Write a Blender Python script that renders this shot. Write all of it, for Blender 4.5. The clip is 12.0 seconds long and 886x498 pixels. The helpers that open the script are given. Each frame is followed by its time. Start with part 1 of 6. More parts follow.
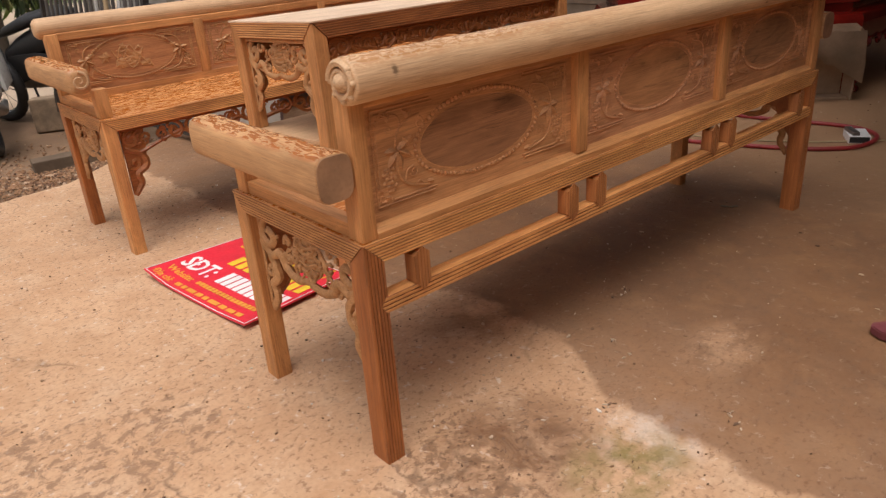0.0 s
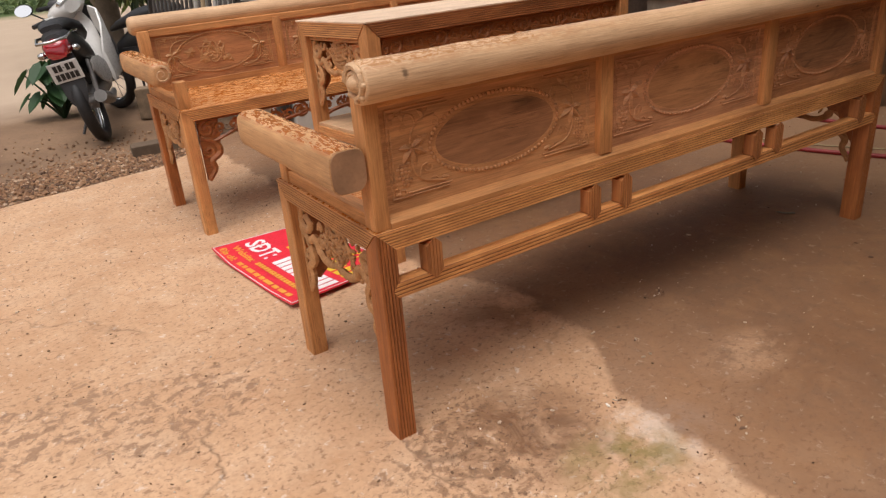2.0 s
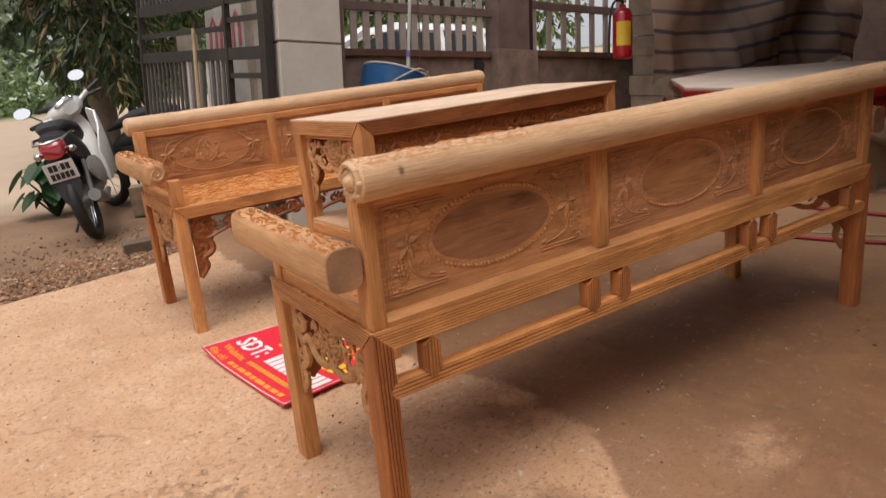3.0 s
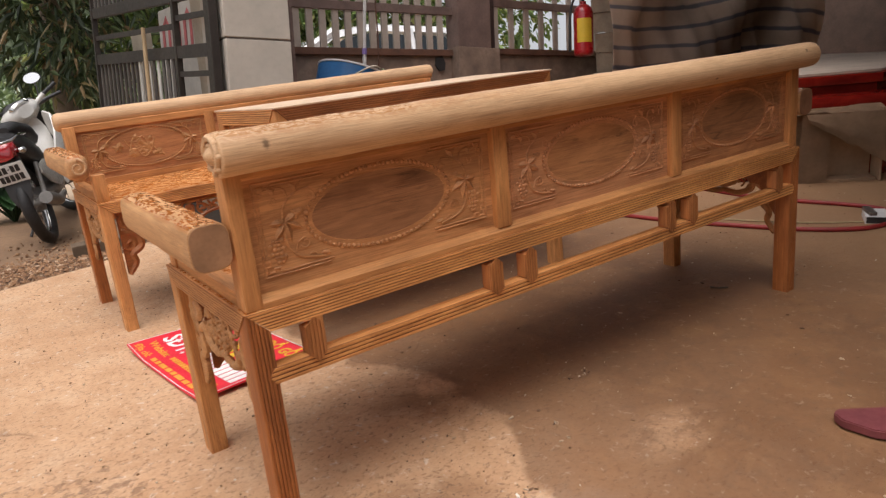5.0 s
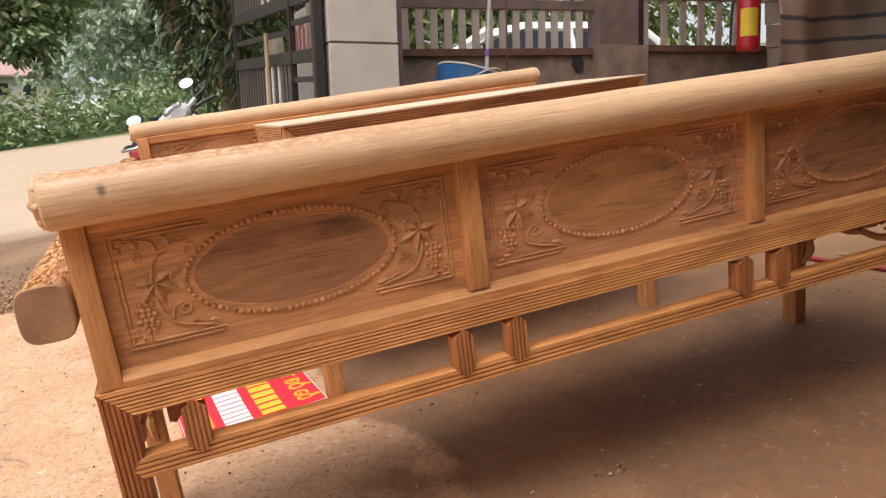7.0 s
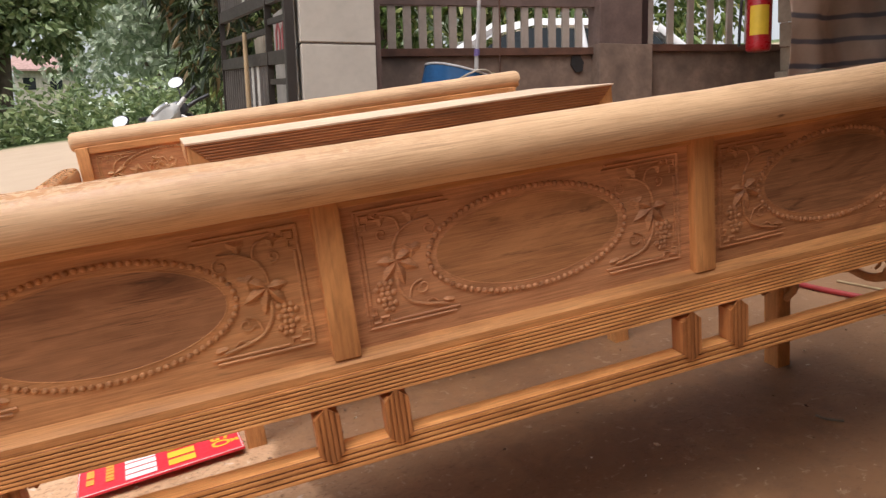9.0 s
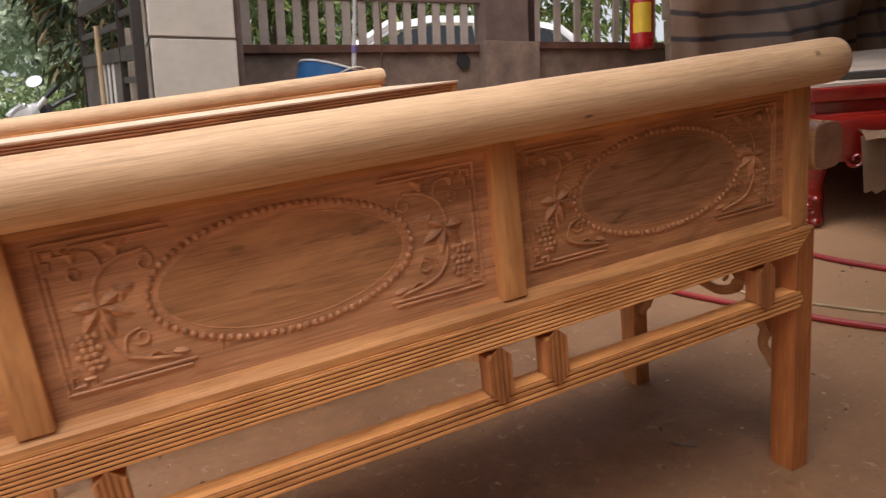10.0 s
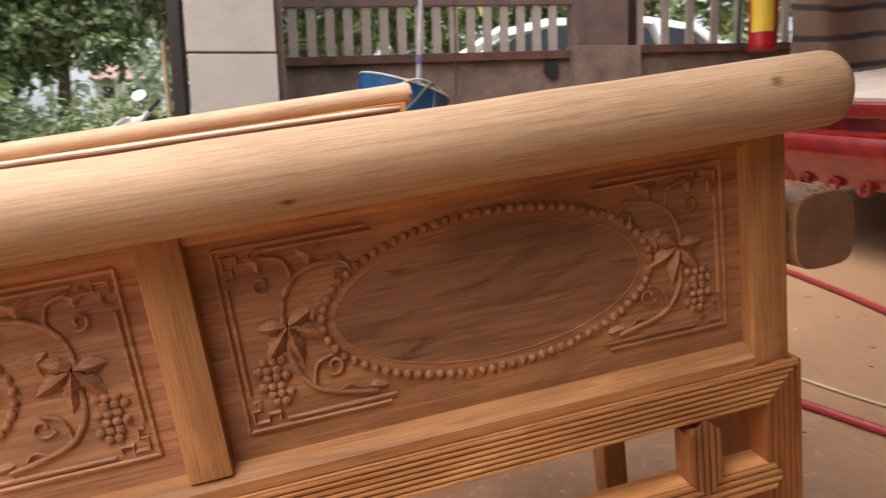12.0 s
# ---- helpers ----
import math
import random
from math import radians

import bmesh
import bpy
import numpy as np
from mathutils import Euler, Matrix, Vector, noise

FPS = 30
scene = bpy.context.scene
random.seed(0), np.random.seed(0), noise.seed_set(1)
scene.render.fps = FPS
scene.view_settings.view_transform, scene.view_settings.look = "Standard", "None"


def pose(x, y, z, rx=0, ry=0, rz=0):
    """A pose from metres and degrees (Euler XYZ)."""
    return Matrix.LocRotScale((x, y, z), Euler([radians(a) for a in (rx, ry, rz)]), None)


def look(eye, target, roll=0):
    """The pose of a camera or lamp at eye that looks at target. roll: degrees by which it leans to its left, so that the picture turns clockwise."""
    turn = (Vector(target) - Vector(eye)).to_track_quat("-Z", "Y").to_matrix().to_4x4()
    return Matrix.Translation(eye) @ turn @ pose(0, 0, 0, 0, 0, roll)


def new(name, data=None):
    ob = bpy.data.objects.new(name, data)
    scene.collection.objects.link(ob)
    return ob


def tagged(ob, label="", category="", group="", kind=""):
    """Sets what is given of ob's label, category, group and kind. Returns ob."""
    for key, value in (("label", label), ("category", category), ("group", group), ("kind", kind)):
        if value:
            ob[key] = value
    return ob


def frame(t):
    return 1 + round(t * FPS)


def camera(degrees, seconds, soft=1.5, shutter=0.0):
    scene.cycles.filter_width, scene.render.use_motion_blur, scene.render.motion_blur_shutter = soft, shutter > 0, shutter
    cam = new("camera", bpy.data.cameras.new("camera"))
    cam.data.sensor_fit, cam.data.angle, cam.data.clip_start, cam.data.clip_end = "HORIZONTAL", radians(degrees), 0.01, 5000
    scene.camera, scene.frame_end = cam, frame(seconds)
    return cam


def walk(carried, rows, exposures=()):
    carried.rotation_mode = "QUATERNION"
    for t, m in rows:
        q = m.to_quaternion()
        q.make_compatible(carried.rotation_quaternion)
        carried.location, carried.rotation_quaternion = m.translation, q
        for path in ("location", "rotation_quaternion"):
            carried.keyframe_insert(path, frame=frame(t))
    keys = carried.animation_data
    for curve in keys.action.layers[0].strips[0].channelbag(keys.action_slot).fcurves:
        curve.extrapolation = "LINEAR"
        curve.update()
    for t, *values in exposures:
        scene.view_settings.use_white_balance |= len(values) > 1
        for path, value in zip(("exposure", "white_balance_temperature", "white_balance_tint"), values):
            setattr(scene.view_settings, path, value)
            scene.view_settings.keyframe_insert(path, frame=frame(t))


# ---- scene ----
cam = camera(63.5, 12.0, soft=1.3, shutter=0.3)
PATH = [
    (0, (-0.65, -0.992, 0.986), (0.53, 0.403, 0.172), -4.1),
    (0.5, (-0.572, -1.096, 0.997), (0.505, 0.382, 0.188), -4.1),
    (1, (-0.571, -1.144, 1.01), (0.406, 0.406, 0.208), -4.3),
    (1.5, (-0.569, -1.151, 1.011), (0.399, 0.402, 0.205), -4.2),
    (2, (-0.575, -1.158, 1.007), (0.399, 0.389, 0.196), -4.7),
    (2.5, (-0.582, -1.15, 1.008), (0.399, 0.389, 0.191), -4.4),
    (3, (-0.565, -1.123, 1.009), (0.493, 0.473, 0.431), -5.2),
    (3.2, (-0.561, -1.138, 1.017), (0.504, 0.462, 0.461), -5.1),
    (4.8, (-0.454, -1.205, 0.954), (0.654, 0.355, 0.373), -5.0),
    (5, (-0.386, -1.219, 0.925), (0.7, 0.363, 0.361), -5.8),
    (5.5, (-0.214, -1.141, 0.905), (0.802, 0.488, 0.344), -5.7),
    (6, (-0.053, -1.095, 0.901), (0.848, 0.603, 0.349), -6.1),
    (6.5, (0.086, -1.102, 0.896), (0.824, 0.68, 0.365), -6.3),
    (6.7, (0.126, -1.112, 0.899), (0.821, 0.689, 0.375), -6.8),
    (8.3, (0.38, -1.038, 0.901), (0.91, 0.822, 0.391), -6.2),
    (8.5, (0.415, -1.01, 0.902), (0.951, 0.847, 0.388), -7.1),
    (9, (0.491, -0.965, 0.907), (1.074, 0.875, 0.383), -7.0),
    (9.5, (0.629, -0.925, 0.891), (1.304, 0.88, 0.353), -6.7),
    (10, (0.774, -0.852, 0.867), (1.558, 0.903, 0.315), -6.8),
    (10.5, (0.929, -0.794, 0.855), (1.766, 0.935, 0.296), -7.1),
    (11, (1.083, -0.709, 0.858), (1.891, 1.036, 0.31), -7.2),
    (11.5, (1.237, -0.654, 0.848), (1.978, 1.124, 0.312), -6.9),
    (12, (1.38, -0.627, 0.836), (1.773, 1.272, 0.344), -8.0),
]
# The yard is a ramp: RAMP turns its plane into the world, where z is plumb, and FLOOR is that plane at the foot of the things.
UP = Vector((0.132, 0.096, 1.0)).normalized()
RAMP = UP.rotation_difference(Vector((0, 0, 1))).to_matrix().to_4x4()
FLOOR = RAMP @ Matrix.Translation((0, 0, -0.018))
walk(cam, [(t, RAMP @ look(eye, target, roll)) for t, eye, target, roll in PATH], [(0, 0.0, 6650, 13), (3, 0.03, 6600, 13), (5, 0.12, 6600, 12), (5.5, 0.28, 6550, 12), (6.5, 0.48, 6500, 11), (8.5, 0.42, 6500, 12), (10, 0.43, 6450, 13), (10.5, 0.48, 6400, 14), (11.5, 0.68, 6350, 14), (12, 0.77, 6380, 14)])

# ---- light ----
world = bpy.data.worlds.new("sky")
scene.world = world
world.use_nodes = True
sky = world.node_tree.nodes.new("ShaderNodeTexSky")
sky.sky_type, sky.sun_disc = "NISHITA", False
sky.sun_elevation, sky.sun_rotation = radians(66), radians(229)
sky.air_density, sky.dust_density, sky.ozone_density = 1.0, 4.0, 1.0
cloud = world.node_tree.nodes.new("ShaderNodeHueSaturation")
cloud.inputs["Saturation"].default_value = 0.25
world.node_tree.links.new(sky.outputs[0], cloud.inputs["Color"])
world.node_tree.links.new(cloud.outputs[0], world.node_tree.nodes["Background"].inputs[0])
world.node_tree.nodes["Background"].inputs[1].default_value = 0.155
sun = new("sun", bpy.data.lights.new("sun", "SUN"))
sun.data.energy, sun.data.angle, sun.data.color = 1.8, radians(48), (1.0, 0.97, 0.95)
sun.matrix_basis = look((-2.7, -2.6, 9.5), (0.5, 0.5, 0))


# ---- materials ----
class Nodes:
    """A short way to write a node material."""

    def __init__(self, name):
        self.mat = bpy.data.materials.new(name)
        self.mat.use_nodes = True
        self.tree = self.mat.node_tree
        self.bsdf = self.tree.nodes["Principled BSDF"]

    def add(self, kind, inputs=None, **props):
        n = self.tree.nodes.new("ShaderNode" + kind)
        if "operation" in props:
            n.operation = props["operation"]
        if "use_clamp" in props:
            n.use_clamp = props["use_clamp"]
        if "data_type" in props:
            n.data_type, n.blend_type = props["data_type"], props["blend_type"]
        for k, v in (inputs or {}).items():
            self.put(n.inputs[k], v)
        return n

    def put(self, socket, v):
        if isinstance(v, bpy.types.NodeSocket):
            self.tree.links.new(v, socket)
        elif isinstance(v, bpy.types.Node):
            self.tree.links.new(v.outputs[0], socket)
        else:
            socket.default_value = v

    def set(self, **kw):
        for k, v in kw.items():
            self.put(self.bsdf.inputs[k.replace("_", " ")], v)
        return self.mat

    def coords(self, scale=(1, 1, 1), kind="Object", move=(0, 0, 0)):
        tc = self.add("TexCoord")
        return self.add("Mapping", {0: tc.outputs[kind], "Scale": scale, "Location": move}).outputs[0]

    def noise(self, vec, scale=5.0, detail=4.0, rough=0.55, bend=0.0):
        return self.add("TexNoise", {"Vector": vec, "Scale": scale, "Detail": detail, "Roughness": rough, "Distortion": bend}).outputs[0]

    def ramp(self, fac, stops):
        n = self.add("ValToRGB", {0: fac})
        e = n.color_ramp.elements
        while len(e) < len(stops):
            e.new(0.5)
        for k, (p, c) in zip(e, stops):
            k.position, k.color = p, (*c, 1) if isinstance(c, tuple) else (c, c, c, 1)
        return n.outputs[0]

    def mix(self, fac, a, b, blend="MIX"):
        n = self.add("Mix", data_type="RGBA", blend_type=blend)
        for s, v in ((n.inputs[0], fac), (n.inputs[6], a), (n.inputs[7], b)):
            self.put(s, (*v, 1) if isinstance(v, tuple) and len(v) == 3 else v)
        return n.outputs[2]

    def math(self, op, a, b=0.0, clamp=False):
        n = self.add("Math", operation=op, use_clamp=clamp)
        self.put(n.inputs[0], a), self.put(n.inputs[1], b)
        return n.outputs[0]

    def bump(self, height, strength=0.3, distance=0.002):
        return self.add("Bump", {"Height": height, "Strength": strength, "Distance": distance}).outputs[0]


def wood(name, dark, light, axis="x", flecks=None, streak=0.5, rough=0.6, figure=0.4, cloudy=0.5, knots=(), patchy=1.0, lined=0.0):
    """Bare sawn wood with its grain along one axis; flecks: colour and reach of the wet orange flakes left on top; figure: dark veins."""
    m = Nodes(name)
    stretch = lambda a, b: {"x": (a, b, b), "y": (b, a, b), "z": (b, b, a)}[axis]
    rnd = m.add("ObjectInfo").outputs["Random"]
    shift = m.add("CombineXYZ", {0: m.math("MULTIPLY", rnd, 37.0), 1: m.math("MULTIPLY", rnd, 23.0), 2: m.math("MULTIPLY", rnd, 11.0)}).outputs[0]
    def field(a, b, detail, rough_, bend):
        v = m.add("VectorMath", {0: m.coords(stretch(a, b)), 1: shift}, operation="ADD").outputs[0]
        return m.noise(v, 1.0, detail, rough_, bend)
    close = 1.6 if lined else 1.0
    fine, pores, broad, veins = field(8 * close, 340 * close, 6, 0.7, 0.15), field(13 * close, 520 * close, 3, 0.55, 0.0), field(2.2, 34, 4, 0.6, 0.8), field(5, 62, 5, 0.62, 1.6)
    stain = m.noise(m.coords(), 4.5, 4)
    col = m.mix(m.ramp(fine, [(0.35, 0.0), (0.65, 1.0)]), dark, light)
    col = m.mix(m.math("MULTIPLY", m.ramp(broad, [(0.40, 0.0), (0.66, 1.0)]), cloudy), col, tuple(c * 0.62 for c in dark))
    col = m.mix(m.math("MULTIPLY", m.ramp(veins, [(0.56, 0.0), (0.68, 1.0)]), figure), col, tuple(c * 0.36 for c in dark))
    patch = m.noise(m.coords(stretch(3.0, 13.0)), 1.0, 5, 0.65, 1.4)
    col = m.mix(m.math("MULTIPLY", m.ramp(patch, [(0.36, 1.0), (0.5, 0.0)]), 0.45 * patchy * (figure + 0.25)), col, tuple(c * 0.45 for c in dark))
    col = m.mix(m.math("MULTIPLY", m.ramp(patch, [(0.52, 0.0), (0.68, 1.0)]), 0.6 * patchy), col, tuple(min(1, c * 1.18) for c in light))
    lines = m.ramp(pores, [(0.30, 1.0), (0.40, 0.0)])
    col = m.mix(m.math("MULTIPLY", lines, streak), col, tuple(c * 0.40 for c in dark))
    col = m.mix(m.math("MULTIPLY", m.ramp(stain, [(0.42, 0.0), (0.72, 1.0)]), 0.32), col, tuple(min(1, c * 1.22) for c in light))
    if lined:
        rings = m.ramp(field(1.1, 125, 3, 0.5, 0.35), [(0.33, 1.0), (0.39, 0.0), (0.60, 0.0), (0.64, 0.8)])
        col = m.mix(m.math("MULTIPLY", rings, lined), col, tuple(c * 0.55 for c in dark))
    for kx, ky, kz, kr, long in knots:
        away = m.add("VectorMath", {0: m.coords((1 / (kr * long), 1 / kr, 1 / kr), move=(-kx / (kr * long), -ky / kr, -kz / kr))}, operation="LENGTH").outputs["Value"]
        spot = m.ramp(m.math("ADD", away, m.math("MULTIPLY", m.math("SUBTRACT", fine, 0.5), 1.6)), [(0.35, 1.0), (0.75, 0.35), (1.0, 0.0)])
        col = m.mix(m.math("MULTIPLY", spot, 0.85), col, tuple(c * 0.30 for c in dark))
    h = m.mix(0.5, fine, lines)
    r = m.ramp(fine, [(0.2, rough - 0.1), (0.8, rough + 0.12)])
    if flecks:
        fine_flakes = len(flecks) > 2
        fv = m.coords({"x": (60, 150, 150) if fine_flakes else (34, 110, 110), "y": (120, 30, 120), "z": (40, 40, 40)}[axis])
        mask = m.ramp(m.noise(fv, 1.0, 5, 0.62, 0.9), [(0.47, 0.0), (0.50, 1.0)])
        top = m.ramp(m.add("SeparateXYZ", {0: m.add("NewGeometry").outputs["Normal"]}).outputs[2], [(0.3, 0.0), (0.72, 1.0)])
        where = m.ramp(m.math("DIVIDE", m.math("ADD", m.add("SeparateXYZ", {0: m.coords()}).outputs[0], m.math("MULTIPLY", stain, 0.3)), flecks[1]), [(0.4, 1.0), (1.0, 0.0)])
        mask = m.math("MULTIPLY", m.math("MULTIPLY", mask, top), where)
        fcol = m.mix(m.noise(fv, 2.0, 2), flecks[0], tuple(c * 0.5 for c in flecks[0]))
        col = m.mix(m.math("MULTIPLY", mask, 0.6 if fine_flakes else 0.95), col, fcol)
        r = m.mix(mask, r, (0.22, 0.22, 0.22))
        h = m.mix(0.4, h, mask)
    return m.set(Base_Color=col, Roughness=r, Normal=m.bump(h, 0.3, 0.0015))


def plain(name, colour, rough=0.6, metal=0.0, vary=0.25, scale=6.0, bump=0.15, coat=0.0):
    """Paint, plastic, metal, cloth: one colour with blotches at two scales."""
    m = Nodes(name)
    v = m.coords()
    big, small = m.noise(v, scale, 3), m.noise(v, scale * 9, 4)
    col = m.mix(m.ramp(big, [(0.3, 0.0), (0.7, 1.0)]), tuple(c * (1 - vary) for c in colour), tuple(min(1, c * (1 + vary * 0.6)) for c in colour))
    col = m.mix(m.math("MULTIPLY", m.ramp(small, [(0.45, 0.0), (0.7, 1.0)]), vary), col, tuple(c * 0.6 for c in colour))
    return m.set(Base_Color=col, Roughness=m.ramp(small, [(0.2, max(0.02, rough - 0.1)), (0.8, min(1, rough + 0.1))]), Metallic=metal, Coat_Weight=coat, Normal=m.bump(small, bump, 0.001))


LOG = ((0.46, 0.258, 0.128), (0.71, 0.47, 0.272))
BODY = ((0.44, 0.175, 0.056), (0.69, 0.335, 0.122))
WET = ((0.53, 0.196, 0.056), (0.82, 0.405, 0.142))
ORANGE = (0.50, 0.14, 0.016)
M = {}
for ax in "xyz":
    M["body_" + ax] = wood("bare_wood_" + ax, *BODY, ax, streak=0.65)
    M["wet_" + ax] = wood("damp_wood_" + ax, *WET, ax, rough=0.5, streak=0.7)
    M["log_" + ax] = wood("sanded_log_" + ax, *LOG, ax, figure=0.12, cloudy=0.3, patchy=0.4, lined=0.4)
M["oiled"] = wood("oiled_leg_wood", (0.25, 0.068, 0.017), (0.45, 0.155, 0.042), "z", rough=0.45, streak=0.7)
M["rail"] = wood("sanded_log_with_flakes", *LOG, "x", flecks=((0.55, 0.21, 0.05), 1.15, "fine"), streak=0.6, figure=0.03, cloudy=0.15, patchy=0.3, lined=0.25, knots=((0.079, -0.042, 0.799, 0.013, 0.6), (1.837, -0.040, 0.800, 0.0075, 1.2), (1.733, -0.032, 0.811, 0.0035, 5.0), (1.38, -0.036, 0.765, 0.005, 2.0)))
# Darker wood for the grooves between the ribs.
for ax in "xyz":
    M["groove_" + ax] = wood("dark_groove_" + ax, (0.20, 0.062, 0.017), (0.36, 0.128, 0.036), ax, rough=0.6, streak=0.4)
M["arm"] = wood("sanded_arm_with_flakes", (0.44, 0.215, 0.085), (0.66, 0.385, 0.185), "y", flecks=(ORANGE, 13.0), figure=0.2)
M["strut"] = wood("strut_wood", (0.30, 0.10, 0.030), (0.50, 0.205, 0.066), "z", rough=0.5, streak=0.6)
M["seat"] = wood("seat_wood_with_flakes", *BODY, "x", flecks=(ORANGE, 9.0))
M["panel"] = wood("panel_wood", (0.42, 0.170, 0.062), (0.71, 0.360, 0.155), "x", figure=0.7, streak=0.4)
# Third panel: a redder board, with the shade at that end in its colour.
M["shadedpanel"] = wood("reddish_shaded_panel_wood", (0.35, 0.132, 0.050), (0.60, 0.285, 0.125), "x", figure=0.7, streak=0.35)
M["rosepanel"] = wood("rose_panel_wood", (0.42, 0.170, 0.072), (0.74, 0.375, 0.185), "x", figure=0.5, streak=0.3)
M["heart"] = wood("dark_heartwood", (0.265, 0.108, 0.046), (0.475, 0.228, 0.105), "x", figure=0.95)
M["heart_pale"] = wood("mid_heartwood", (0.33, 0.130, 0.050), (0.58, 0.285, 0.125), "x", figure=0.9)
# Long table aprons, darkened in colour for the shade between the benches.
M["edge_x"] = wood("shaded_edge_wood", (0.21, 0.062, 0.018), (0.38, 0.135, 0.042), "x", rough=0.5, streak=0.6)
M["carved"] = wood("carved_wood", (0.39, 0.175, 0.062), (0.59, 0.315, 0.135), "x", streak=0.2, figure=0.15)
# Darker carving wood, for the long sides and the backing plate.
M["darkcarving"] = wood("dark_carved_wood", (0.25, 0.078, 0.022), (0.44, 0.160, 0.048), "x", rough=0.4, streak=0.3, figure=0.2)
M["pale_top"] = wood("pale_dusty_board", (0.56, 0.37, 0.235), (0.78, 0.585, 0.42), "x", figure=0.1, cloudy=0.2)
# Two tones for the cut ends: the darker one has shade in its colour.
M["litend"] = plain("lit_end_grain", (0.37, 0.20, 0.105), 0.75, vary=0.35, scale=14)
M["end"] = plain("shaded_end_grain", (0.25, 0.118, 0.062), 0.75, scale=20)


# ---- shapes ----
def thing(name, label, category, m, group="", kind=""):
    """An Empty at the thing's base, which parents its parts."""
    ob = new(name)
    ob.empty_display_size = 0.1
    ob.matrix_basis = m
    return tagged(ob, label, category, group, kind)


def part(name, bm, material, parent=None, label="", smooth=None, m=None, second=None):
    """Links a bmesh as one mesh object under a thing or a part."""
    data = bpy.data.meshes.new(name)
    bmesh.ops.recalc_face_normals(bm, faces=bm.faces)
    if smooth is not None:
        for f in bm.faces:
            f.smooth = True
        for e in bm.edges:
            e.smooth = len(e.link_faces) == 2 and e.calc_face_angle(0) < radians(smooth)
    bm.to_mesh(data)
    bm.free()
    data.materials.append(material)
    if second:
        data.materials.append(second)
    ob = new(name, data)
    ob.parent = parent
    if m is not None:
        ob.matrix_basis = m
    return tagged(ob, label)


def solo(name, bm, material, m, label, category, group="", kind="", smooth=None):
    """A thing that is one mesh."""
    return tagged(part(name, bm, material, None, label, smooth, m), label, category, group, kind)


def B():
    return bmesh.new()


def box(bm, x0, x1, y0, y1, z0, z1, bevel=0.0, m=None):
    vs = [bm.verts.new((x, y, z)) for x in (x0, x1) for y in (y0, y1) for z in (z0, z1)]
    fs = [bm.faces.new([vs[i] for i in q]) for q in ((0, 1, 3, 2), (4, 6, 7, 5), (0, 4, 5, 1), (2, 3, 7, 6), (0, 2, 6, 4), (1, 5, 7, 3))]
    if bevel:
        es = list({e for f in fs for e in f.edges})
        new_bits = bmesh.ops.bevel(bm, geom=es, offset=bevel, segments=2, affect="EDGES", profile=0.6)
        vs = list({v for f in new_bits["faces"] for v in f.verts} | {v for v in vs if v.is_valid})
    if m is not None:
        for v in vs:
            if v.is_valid:
                v.co = m @ v.co
    return vs


def prism(bm, outline, place, a, b):
    """A flat outline of (u, v), thickened from a to b; place(u, v, w) gives the point."""
    low, high = [bm.verts.new(place(u, v, a)) for u, v in outline], [bm.verts.new(place(u, v, b)) for u, v in outline]
    bm.faces.new(low), bm.faces.new(high[::-1])
    for i in range(len(outline)):
        j = (i + 1) % len(outline)
        bm.faces.new((low[i], low[j], high[j], high[i]))


def tube(bm, pts, radii, n=6, closed=False, flat=None, caps=True):
    """A round bar along points. flat: (axis, factor) squeezes it along one direction."""
    pts = [Vector(p) for p in pts]
    if not hasattr(radii, "__len__"):
        radii = [radii] * len(pts)
    k = len(pts)
    rings, side = [], None
    for i, p in enumerate(pts):
        a, b = pts[(i - 1) % k] if closed or i else p, pts[(i + 1) % k] if closed or i < k - 1 else p
        t = (b - a).normalized() if (b - a).length > 1e-9 else Vector((0, 0, 1))
        if side is None:
            side = t.orthogonal().normalized()
        side = (side - t * side.dot(t))
        side = side.normalized() if side.length > 1e-6 else t.orthogonal().normalized()
        up = t.cross(side)
        ring = []
        for j in range(n):
            w = 2 * math.pi * j / n
            d = (side * math.cos(w) + up * math.sin(w)) * radii[i]
            if flat:
                d -= flat[0] * d.dot(flat[0]) * (1 - flat[1])
            ring.append(bm.verts.new(p + d))
        rings.append(ring)
    for i in range(k if closed else k - 1):
        r, s = rings[i], rings[(i + 1) % k]
        for j in range(n):
            bm.faces.new((r[j], r[(j + 1) % n], s[(j + 1) % n], s[j]))
    if caps and not closed:
        bm.faces.new(rings[0][::-1]), bm.faces.new(rings[-1])


def lathe(bm, profile, n=24, m=None, squash=1.0):
    """A turned shape from (radius, height) pairs about z."""
    rings = [[bm.verts.new((r * math.cos(2 * math.pi * j / n), r * squash * math.sin(2 * math.pi * j / n), z)) for j in range(n)] for r, z in profile]
    for r, s in zip(rings, rings[1:]):
        for j in range(n):
            bm.faces.new((r[j], r[(j + 1) % n], s[(j + 1) % n], s[j]))
    bm.faces.new(rings[0][::-1]), bm.faces.new(rings[-1])
    if m is not None:
        for ring in rings:
            for v in ring:
                v.co = m @ v.co


